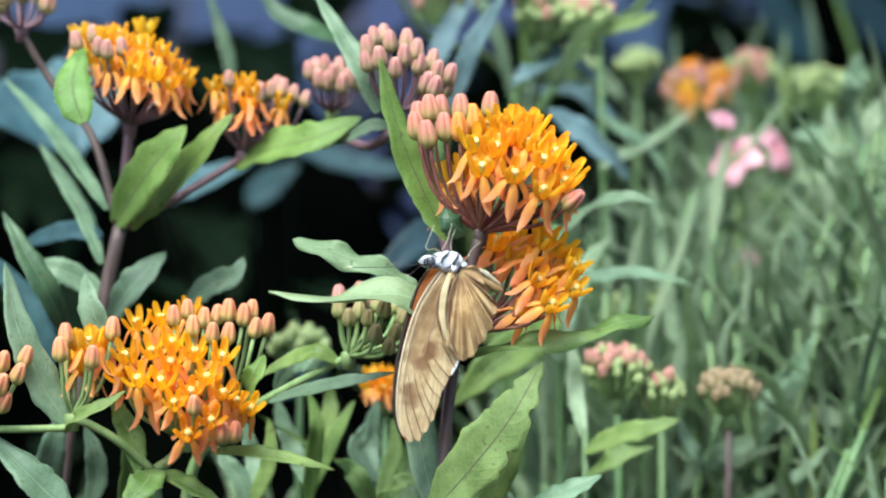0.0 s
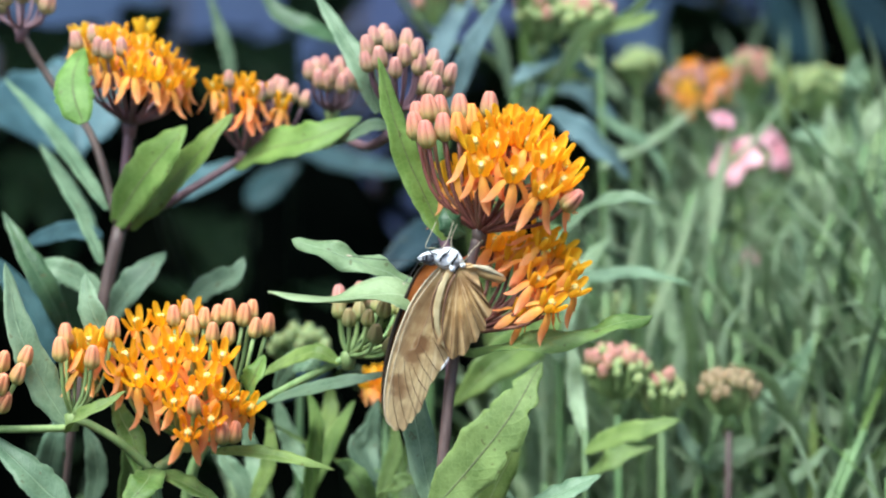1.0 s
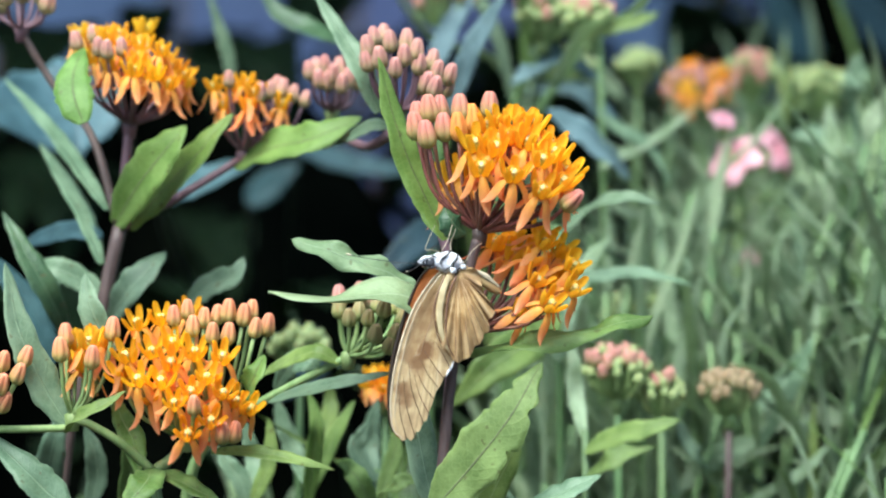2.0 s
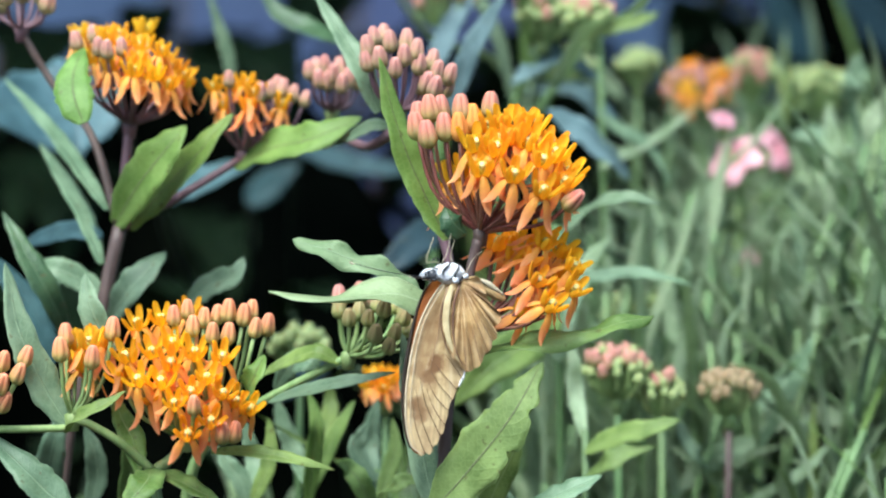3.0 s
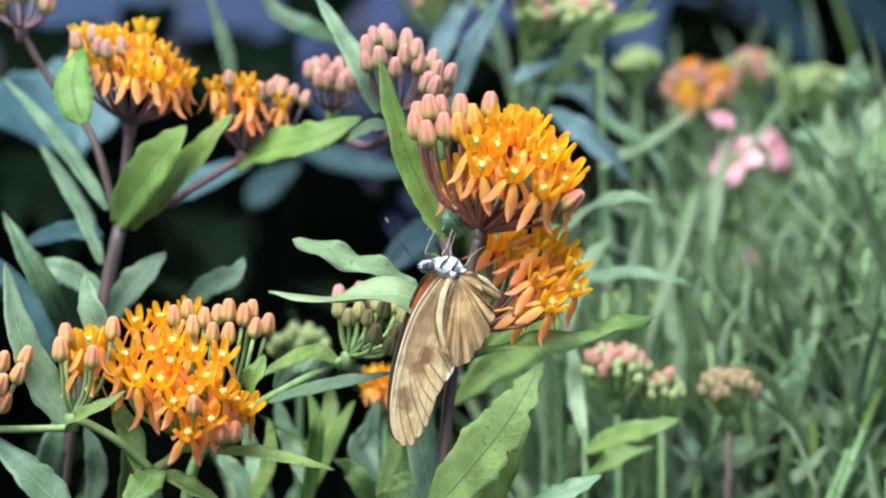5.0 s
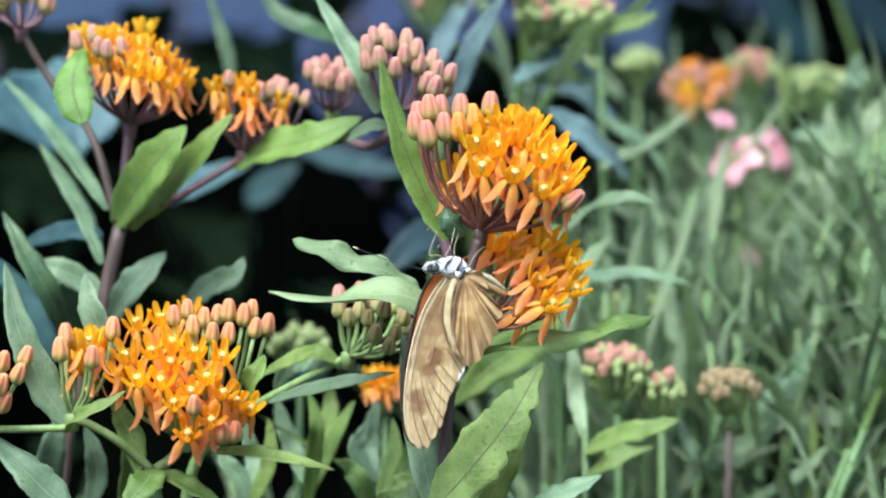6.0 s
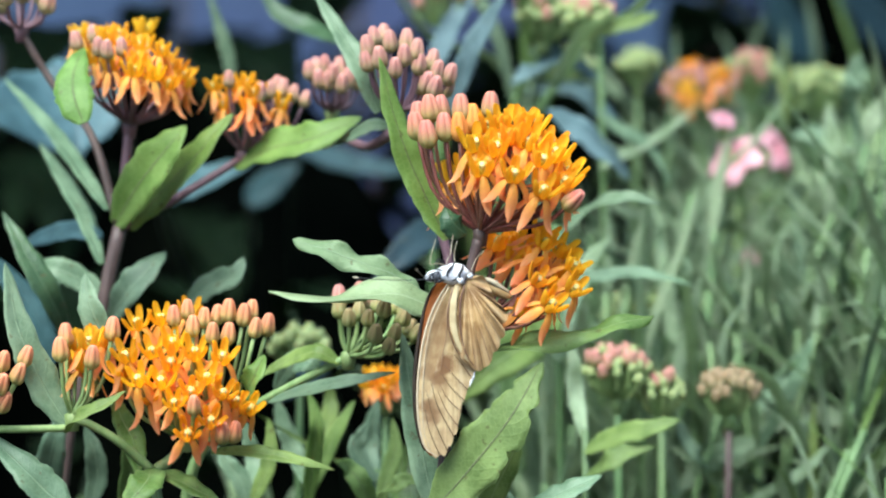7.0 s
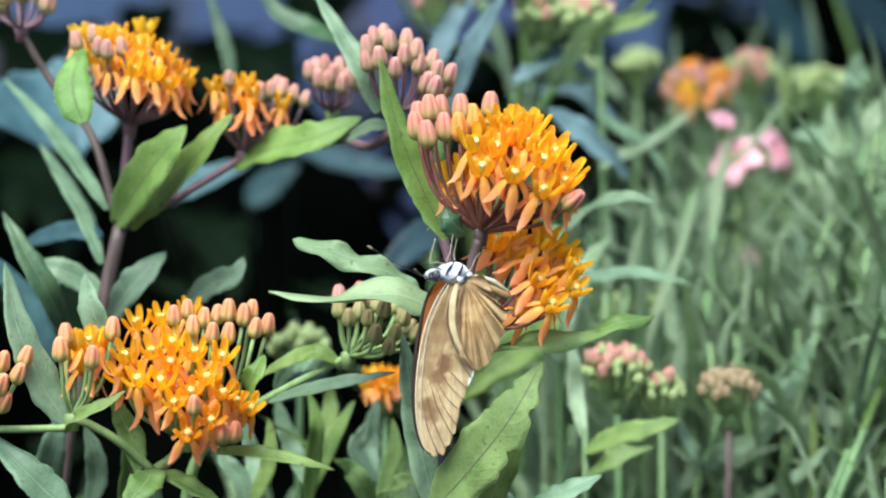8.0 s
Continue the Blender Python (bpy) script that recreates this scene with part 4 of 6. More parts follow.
# ---- milkweed with two heads, upper part out of focus ----
def tall_milkweed():
    """The branching plant with orange heads, a little behind."""
    base = (-0.115, 0.077, 0)
    ob = thing("milkweed_plant", base, "branching milkweed with two orange flower heads and purple stems", "plant", "milkweed plants in flower")
    at = Matrix.Translation(base)
    b = Vector(base)

    def run(pts, radii, mat):
        part("stem", tube("stem", [Vector(p) - b for p in pts], radii, mat, 14, 9), ob, at)
    run([(-0.115, 0.077, -0.01), (-0.1003, 0.0645, 0.5447), (-0.0889, 0.0651, 0.5985), (-0.0844, 0.0672, 0.6187)], [0.002, 0.0016, 0.0019, 0.0019], STEM_PURPLE)
    run([(-0.0841, 0.0672, 0.6183), (-0.0833, 0.0685, 0.6308), (-0.0819, 0.0699, 0.6443)], [0.0015, 0.0013, 0.0013], STEM_MAUVE)
    run([(-0.0835, 0.0672, 0.6187), (-0.0674, 0.0732, 0.6274), (-0.0536, 0.0791, 0.6355)], [0.0013, 0.0011, 0.001], STEM_MAUVE)
    run([(-0.085, 0.0673, 0.6197), (-0.0919, 0.0746, 0.6414), (-0.1028, 0.0811, 0.6551), (-0.1113, 0.0826, 0.6688)], [0.0012, 0.0011, 0.001, 0.001], STEM_PURPLE)
    hub = (-0.0819, 0.07, 0.6451)
    heads = [("flower", p, 0.55) for p in (
        (-0.0956, 0.0776, 0.6694), (-0.0911, 0.0619, 0.6636), (-0.0884, 0.0725, 0.6689), (-0.0831, 0.0624, 0.6679), (-0.078, 0.0623, 0.6672), (-0.0729, 0.0621, 0.6657), (-0.0696, 0.0667, 0.6611), (-0.0678, 0.0714, 0.6587), (-0.0856, 0.0567, 0.6621), (-0.0793, 0.0516, 0.6609),
        (-0.0747, 0.0565, 0.6598), (-0.0707, 0.0612, 0.657), (-0.0856, 0.0826, 0.6692), (-0.0789, 0.0827, 0.67), (-0.0678, 0.0711, 0.6557), (-0.0882, 0.062, 0.6643), (-0.0729, 0.0819, 0.6625), (-0.079, 0.0568, 0.6631))]
    heads += [("dusk", p, 0.5) for p in ((-0.0948, 0.0623, 0.6672), (-0.0885, 0.0571, 0.666), (-0.086, 0.054, 0.6654), (-0.0914, 0.0725, 0.6689), (-0.0827, 0.0571, 0.666))]
    umbel(ob, hub, heads, size=0.76, stalk_mat=STEM_MAUVE, hub_mat=STEM_MAUVE)
    hub = (-0.0528, 0.0792, 0.637)
    heads = [("flower", p, 0.6) for p in ((-0.0602, 0.0762, 0.6557), (-0.0518, 0.0763, 0.6569), (-0.0508, 0.0706, 0.6506), (-0.0577, 0.0757, 0.651), (-0.0561, 0.0861, 0.6548), (-0.0493, 0.071, 0.6542), (-0.0424, 0.0806, 0.6507))]
    heads += [("dusk", p, 0.5) for p in ((-0.0559, 0.0713, 0.6572), (-0.0478, 0.0709, 0.6535), (-0.0454, 0.076, 0.6539), (-0.0424, 0.081, 0.6539), (-0.0394, 0.0809, 0.6529), (-0.0366, 0.0857, 0.6511), (-0.0441, 0.0861, 0.6548))]
    umbel(ob, hub, heads, size=0.76, hub_mat=STEM_MAUVE, stalk_mat=STEM_MAUVE)
    hub = (-0.1113, 0.0826, 0.6697)
    heads = [("dusk", p, 0.6) for p in ((-0.1199, 0.0838, 0.6803), (-0.1143, 0.0736, 0.6792), (-0.1098, 0.0737, 0.6799), (-0.1058, 0.0836, 0.6789), (-0.1028, 0.0838, 0.6811), (-0.1137, 0.0939, 0.6815), (-0.1091, 0.0939, 0.6815), (-0.1037, 0.0784, 0.6768), (-0.1176, 0.0884, 0.6765))]
    umbel(ob, hub, heads, size=1.0, hub_mat=STEM_MAUVE, stalk_mat=STEM_MAUVE)
    C = (0, -1, 0.5)
    leaf(ob, [(-0.0855, 0.0673, 0.6193), (-0.0787, 0.0584, 0.6302), (-0.0718, 0.0543, 0.6393), (-0.0662, 0.055, 0.6462)], 0.01227, LEAF_RIB, (-0.5, -1, 0.3), wave=0.04, fold=0.2)
    leaf(ob, [(-0.0815, 0.0672, 0.6187), (-0.0725, 0.0632, 0.6283), (-0.0634, 0.0592, 0.6382), (-0.0543, 0.0604, 0.649)], 0.00964, LEAF_RIB, (-0.5, -1, 0.7), wave=0.03)
    leaf(ob, [(-0.0914, 0.045, 0.6475), (-0.0939, 0.048, 0.6535), (-0.0946, 0.053, 0.6597), (-0.0924, 0.06, 0.666)], 0.0096, LEAF_RIB, (-0.1, -1, 0.6), wave=0.04, cockle=0.03, fold=0.06)
    leaf(ob, [(-0.088, 0.068, 0.6231), (-0.0972, 0.09, 0.6319), (-0.1076, 0.11, 0.6419), (-0.1211, 0.125, 0.6541)], 0.0054, LEAF_TEAL, (0.5, -1, 0.5), wave=0.03)
    leaf(ob, [(-0.0894, 0.066, 0.6091), (-0.0953, 0.085, 0.6188), (-0.1025, 0.1, 0.6281), (-0.1099, 0.11, 0.6372)], 0.0056, LEAF_TEAL, (0.5, -1, 0.3), wave=0.03)
    leaf(ob, [(-0.0543, 0.0789, 0.6341), (-0.0434, 0.0694, 0.6393), (-0.0329, 0.0647, 0.6421), (-0.0211, 0.0652, 0.6475)], 0.01122, LEAF_RIB, (0, -1, 0.9), wave=0.04)
    leaf(ob, [(-0.0884, 0.0654, 0.6014), (-0.0965, 0.0659, 0.6058), (-0.1024, 0.0661, 0.608), (-0.1097, 0.071, 0.607)], 0.00679, LEAF_TEAL, C)
    leaf(ob, [(-0.0901, 0.0769, 0.6151), (-0.0986, 0.087, 0.6156), (-0.1072, 0.0968, 0.613), (-0.116, 0.1064, 0.609)], 0.00603, LEAF_BLUE_SHADED, C)
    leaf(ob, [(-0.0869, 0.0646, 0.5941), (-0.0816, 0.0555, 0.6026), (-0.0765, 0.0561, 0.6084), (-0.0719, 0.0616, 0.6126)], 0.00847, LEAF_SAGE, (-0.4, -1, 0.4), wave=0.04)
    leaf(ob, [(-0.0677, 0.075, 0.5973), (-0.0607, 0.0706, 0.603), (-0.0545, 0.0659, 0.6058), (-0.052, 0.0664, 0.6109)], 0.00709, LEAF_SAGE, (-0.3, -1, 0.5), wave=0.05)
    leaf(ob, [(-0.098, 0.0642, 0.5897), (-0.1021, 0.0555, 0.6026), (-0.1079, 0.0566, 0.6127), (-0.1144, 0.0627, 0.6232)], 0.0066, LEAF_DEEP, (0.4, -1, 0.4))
    leaf(ob, [(-0.1031, 0.0834, 0.5811), (-0.1091, 0.0846, 0.5931), (-0.1152, 0.0856, 0.6021), (-0.1242, 0.0865, 0.6111)], 0.00754, LEAF_BLUE_SHADED, (0.4, -1, 0.4))
    return ob


tall_milkweed()


def bud_milkweed():
    """Pink bud heads behind the main flower, on a mauve stem."""
    base = (0.0, 0.07, 0)
    b, at = Vector(base), Matrix.Translation(base)
    ob = thing("milkweed_plant", base, "milkweed in bud with dusky pink heads on a mauve stem", "plant", "milkweed plants in flower")
    part("stem", tube("stem", [p - b for p in map(Vector, ((0, 0.07, -0.01), (-0.0025, 0.045, 0.45), (-0.0017, 0.034, 0.5436), (-0.0007, 0.03, 0.5581), (0.0003, 0.0255, 0.5718), (0.0017, 0.024, 0.5863), (0.0024, 0.026, 0.6003), (0.0018, 0.029, 0.6128), (-0.0041, 0.0365, 0.6321), (-0.011, 0.0484, 0.6498)))], [0.002, 0.0013, 0.0012, 0.0011, 0.0011, 0.0012, 0.0013, 0.0013], STEM_MAUVE, 40, 9), ob, at)
    part("stem", tube("stem", [p - b for p in map(Vector, ((-0.0121, 0.0479, 0.6455), (-0.0198, 0.0724, 0.6393), (-0.0278, 0.0928, 0.6416), (-0.0298, 0.0932, 0.6461)))], [0.0014, 0.0012, 0.0011, 0.0011], STEM_MAUVE, 12, 8), ob, at)
    hub = (-0.0111, 0.0484, 0.6504)
    heads = [("dusk", p, 0.6) for p in (
        (-0.0192, 0.0451, 0.6666), (-0.016, 0.0398, 0.664), (-0.0135, 0.0453, 0.668), (-0.0177, 0.0554, 0.669), (-0.0098, 0.0379, 0.6648), (-0.0066, 0.045, 0.6659), (-0.0092, 0.0503, 0.6682), (-0.0119, 0.0346, 0.6621), (-0.006, 0.0447, 0.6623), (-0.0192, 0.0447, 0.663),
        (-0.0152, 0.0605, 0.6692), (-0.0041, 0.0391, 0.6576), (-0.0013, 0.0395, 0.6612), (0.0016, 0.0444, 0.6595), (-0.002, 0.0341, 0.6572), (-0.0056, 0.0491, 0.657), (0.0009, 0.0491, 0.6563), (-0.0028, 0.0548, 0.6628))]
    umbel(ob, hub, heads, STEM_MAUVE, size=0.86)
    hub = (-0.0298, 0.0933, 0.6468)
    heads = [("dusk", p, 0.6) for p in ((-0.0355, 0.0895, 0.6584), (-0.0328, 0.0843, 0.6564), (-0.0314, 0.0897, 0.6599), (-0.029, 0.0843, 0.6572), (-0.0278, 0.0946, 0.6589), (-0.0254, 0.0893, 0.6561), (-0.024, 0.0944, 0.6574), (-0.0342, 0.1046, 0.6586), (-0.0268, 0.0841, 0.6552), (-0.0305, 0.0842, 0.6557), (-0.0226, 0.0992, 0.6548))]
    umbel(ob, hub, heads, STEM_MAUVE, size=0.84)
    leaf(ob, [(-0.0167, 0.0484, 0.6498), (-0.0208, 0.0495, 0.6606), (-0.0255, 0.0553, 0.6683), (-0.034, 0.0667, 0.6809)], 0.00638, LEAF_TEAL, (0.4, -1, 0.4), wave=0.04)
    leaf(ob, [(-0.0136, 0.053, 0.6459), (-0.0181, 0.058, 0.6456), (-0.0233, 0.0627, 0.643), (-0.0317, 0.0723, 0.6386)], 0.00435, LEAF_TEAL, (0, -1, 0.7))
    leaf(ob, [(-0.0294, 0.15, 0.663), (-0.0385, 0.16, 0.6666), (-0.0468, 0.165, 0.6704), (-0.0535, 0.17, 0.6783)], 0.0062, LEAF_DEEP, (0.2, -1, 0.6))
    leaf(ob, [(-0.0628, 0.2, 0.6481), (-0.0639, 0.2, 0.6565), (-0.0663, 0.2, 0.6648), (-0.0696, 0.2, 0.6757)], 0.0042, LEAF_TEAL, (0.4, -1, 0.3))
    return ob


bud_milkweed()


def green_bud_milkweed():
    """A young head of green buds on a slanting green stem."""
    base = (-0.06, 0.04, 0)
    b, at = Vector(base), Matrix.Translation(base)
    ob = thing("milkweed_plant", base, "young milkweed with green-pink buds on pale green stalks", "plant", "milkweed plants in flower")
    part("stem", tube("stem", [p - b for p in map(Vector, ((-0.06, 0.04, -0.01), (-0.0655, 0.0378, 0.5495), (-0.0579, 0.0349, 0.5696), (-0.0445, 0.0259, 0.5792), (-0.024, 0.022, 0.5906)))], [0.0022, 0.0016, 0.0013, 0.0012, 0.001], STEM_GREEN, 22, 9), ob, at)
    hub = (-0.0237, 0.0221, 0.5909)
    heads = [("dusk", p, 0.5) for p in ((-0.0262, 0.0337, 0.604), (-0.0211, 0.0338, 0.605), (-0.0185, 0.0386, 0.603))]
    heads += [("green", p, 0.55) for p in (
        (-0.026, 0.0233, 0.6028), (-0.0183, 0.0102, 0.6023), (-0.0145, 0.0104, 0.6044), (-0.0117, 0.0098, 0.5988), (-0.0165, 0.0058, 0.5987), (-0.0097, 0.0181, 0.6013), (-0.0083, 0.0228, 0.5979), (-0.0131, 0.0095, 0.5954), (-0.021, 0.0233, 0.6021), (-0.0233, 0.0181, 0.6013), (-0.0062, 0.0177, 0.5971), (-0.0162, 0.0284, 0.6036), (-0.0112, 0.0284, 0.6029))]
    umbel(ob, hub, heads, STEM_GREEN, stalk=0.0006, size=0.86)
    leaf(ob, [(-0.026, 0.0219, 0.5892), (-0.0316, 0.0222, 0.5916), (-0.0389, 0.0269, 0.5888), (-0.0469, 0.0314, 0.5841)], 0.00482, LEAF, (0, -1, 0.9), wave=0.04)
    leaf(ob, [(-0.0445, 0.0258, 0.5786), (-0.0328, 0.0162, 0.5832), (-0.0229, 0.0115, 0.586), (-0.0117, 0.0117, 0.5881)], 0.00421, LEAF_TEAL, (0, -1, 1.0), wave=0.03)
    leaf(ob, [(-0.0321, 0.0366, 0.5853), (-0.0343, 0.0368, 0.5874), (-0.0388, 0.0416, 0.5853), (-0.0433, 0.046, 0.5789)], 0.00746, LEAF_TEAL, (0.3, -1, 0.5))
    return ob


green_bud_milkweed()


def near_milkweed():
    """The low head at the front of the bed: orange flowers, salmon buds, pale stalks."""
    base = (-0.068, 0.012, 0)
    b, at = Vector(base), Matrix.Translation(base)
    ob = thing("milkweed_plant", base, "milkweed with a wide orange flower head and salmon buds", "plant", "milkweed plants in flower")

    def run(pts, radii, mat=STEM_GREEN):
        part("stem", tube("stem", [Vector(p) - b for p in pts], radii, mat, 14, 9), ob, at)
    run([(-0.068, 0.012, -0.01), (-0.0694, 0.0044, 0.547), (-0.0712, 0.0063, 0.5647)], [0.002, 0.0016, 0.0012], STEM_MEADOW)
    run([(-0.0712, 0.0062, 0.5643), (-0.0787, 0.003, 0.5718), (-0.0861, 0.0015, 0.5767), (-0.0906, 0.0016, 0.578)], [0.0012, 0.0011, 0.0010, 0.0010])
    run([(-0.1157, -0.0046, 0.5765), (-0.105, -0.0026, 0.5762), (-0.0909, 0.0004, 0.576)], [0.0009, 0.0009, 0.0009])
    run([(-0.0707, 0.0063, 0.5647), (-0.0667, 0.0085, 0.5674), (-0.0639, 0.0089, 0.5709)], [0.0014, 0.0013, 0.0012])
    hub = (-0.0906, 0.0017, 0.5786)
    heads = [("salmon", p, 0.35) for p in ((-0.0928, -0.003, 0.5956), (-0.0924, 0.005, 0.5982), (-0.0806, 0.002, 0.6001), (-0.0847, -0.007, 0.5944))]
    heads += [("flower", p, 0.35) for p in ((-0.0862, -0.001, 0.5982), (-0.0833, 0.006, 0.5975), (-0.0903, 0.008, 0.5964), (-0.0876, 0.004, 0.5919))]
    umbel(ob, hub, heads, STEM_GREEN, stalk=0.00062, size=0.92)
    hub = (-0.0632, 0.0091, 0.5723)
    heads = [("flower", p, 0.9) for p in ((-0.0748, 0.004, 0.602), (-0.0624, 0.012, 0.6038), (-0.069, 0.006, 0.6028), (-0.0706, -0.004, 0.5962), (-0.0769, -0.004, 0.5948), (-0.0735, -0.011, 0.5901), (-0.0656, -0.009, 0.5937), (-0.0602, -0.003, 0.5956), (-0.0534, -0.004, 0.5947), (-0.0567, -0.012, 0.5908), (-0.0526, -0.014, 0.5873), (-0.0643, -0.017, 0.5854), (-0.0465, -0.008, 0.5826), (-0.0555, -0.017, 0.5809), (-0.061, -0.017, 0.5778), (-0.0496, -0.01, 0.5849), (-0.0604, -0.014, 0.5876), (-0.0679, -0.0105, 0.5895), (-0.0712, -0.008, 0.5853), (-0.066, 0.002, 0.5973), (-0.0786, -0.001, 0.5898))]
    heads += [("salmon", p, 0.4) for p in ((-0.0657, 0.004, 0.6031), (-0.0626, 0.007, 0.6044), (-0.0609, 0.001, 0.6009), (-0.0584, 0.006, 0.6025), (-0.0553, 0.008, 0.603), (-0.0526, 0.006, 0.6038), (-0.056, -0.002, 0.5997), (-0.0522, 0.001, 0.599), (-0.0488, 0.006, 0.6028), (-0.047, 0.01, 0.6037), (-0.0457, 0.002, 0.6005), (-0.043, 0.006, 0.6004), (-0.0594, -0.0197, 0.5847), (-0.0531, -0.0146, 0.5771), (-0.0504, -0.0106, 0.5765))]
    umbel(ob, hub, heads, STEM_GREEN, stalk=0.0006, size=0.84, face=(0.1, -0.7, 0))
    leaf(ob, [(-0.1055, 0.06, 0.544), (-0.103, 0.055, 0.5546), (-0.1005, 0.05, 0.5643), (-0.0979, 0.05, 0.5724)], 0.0078, LEAF_SAGE, (0.2, -1, 0.4))
    leaf(ob, [(-0.0818, 0.035, 0.5515), (-0.079, 0.032, 0.5607), (-0.0793, 0.03, 0.5689), (-0.0815, 0.03, 0.5776)], 0.0052, LEAF_OLD, (0.2, -1, 0.4))
    leaf(ob, [(-0.0912, 0.05, 0.5473), (-0.0891, 0.048, 0.5551), (-0.0895, 0.046, 0.5627), (-0.092, 0.046, 0.5694)], 0.006, LEAF_SAGE, (-0.2, -1, 0.5))
    leaf(ob, [(-0.0919, 0.0015, 0.5767), (-0.0972, 0.0024, 0.5852), (-0.1032, 0.0018, 0.5992), (-0.1071, 0.0056, 0.6159)], 0.00850, LEAF_TEAL, (0.5, -1, 0.2), wave=0.03, fold=0.3, n=26)
    leaf(ob, [(-0.0826, 0.017, 0.5902), (-0.0847, 0.0177, 0.5971), (-0.0875, 0.0184, 0.6041), (-0.0891, 0.0212, 0.6117)], 0.00701, LEAF_TEAL, (-0.2, -1, 0.2), fold=0.35)
    leaf(ob, [(-0.0915, -0.0027, 0.5755), (-0.0879, -0.0083, 0.5796), (-0.0823, -0.01, 0.5826), (-0.0766, -0.0076, 0.5863)], 0.00466, LEAF, (-0.2, -0.7, 1), fold=0.5, wave=0.05)
    leaf(ob, [(-0.048, 0.006, 0.5816), (-0.0474, 0.0004, 0.5855), (-0.0452, -0.0012, 0.5899), (-0.0433, 0.0013, 0.5937)], 0.00713, LEAF_RIB, (-0.5, -0.8, 0.6), fold=0.35, wave=0.06)
    leaf(ob, [(-0.0565, 0.0008, 0.5701), (-0.0459, -0.0032, 0.5705), (-0.0362, -0.0054, 0.569), (-0.0264, -0.0036, 0.5663)], 0.00411, LEAF, (0, -0.8, 1), fold=0.3, wave=0.04)
    leaf(ob, [(-0.0707, 0.0062, 0.5643), (-0.0653, -0.0019, 0.5636), (-0.0595, -0.0061, 0.5615), (-0.0533, -0.0065, 0.5581)], 0.00548, LEAF, (0.2, -0.8, 1), fold=0.35, wave=0.05)
    leaf(ob, [(-0.0716, 0.0043, 0.565), (-0.0716, -0.0059, 0.5642), (-0.0736, -0.0101, 0.5619), (-0.0775, -0.0126, 0.5578)], 0.00823, LEAF, (0, -1, 0.7), fold=0.25, wave=0.06)
    leaf(ob, [(-0.0748, 0.0042, 0.5646), (-0.0763, 0.007, 0.5719), (-0.0793, 0.0096, 0.5771), (-0.0814, 0.0102, 0.5827)], 0.00603, LEAF, (0.3, -1, 0.3), fold=0.3)
    leaf(ob, [(-0.091, -0.0067, 0.5567), (-0.0965, -0.0061, 0.5615), (-0.102, -0.0056, 0.567), (-0.1107, -0.0008, 0.5745)], 0.00960, LEAF_TEAL, (0.5, -1, 0.6), fold=0.3)
    return ob


near_milkweed()


def edge_milkweed():
    """The bud head that just reaches into view."""
    base = (-0.12, 0.01, 0)
    b, at = Vector(base), Matrix.Translation(base)
    ob = thing("milkweed_plant", base, "milkweed with a small head of ripe salmon buds", "plant", "milkweed plants in flower")
    hub = (-0.1156, -0.0003, 0.5793)
    part("stem", tube("stem", [Vector(p) - b for p in ((-0.12, 0.01, -0.01), (-0.1178, -0.0016, 0.5565), hub)], [0.0025, 0.002, 0.0012], STEM_GREEN, 14, 8), ob, at)
    heads = [("salmon", p, 0.9) for p in ((-0.1063, -0.0068, 0.5934), (-0.1013, -0.0027, 0.594), (-0.1023, -0.0091, 0.5907), (-0.1065, -0.0094, 0.588), (-0.1062, -0.0079, 0.5834), (-0.1107, -0.0047, 0.5945), (-0.1142, 0.0014, 0.5951), (-0.1103, -0.0132, 0.5902), (-0.1171, -0.003, 0.5915))]
    umbel(ob, hub, heads, STEM_GREEN, stalk=0.0006, size=0.86)


edge_milkweed()


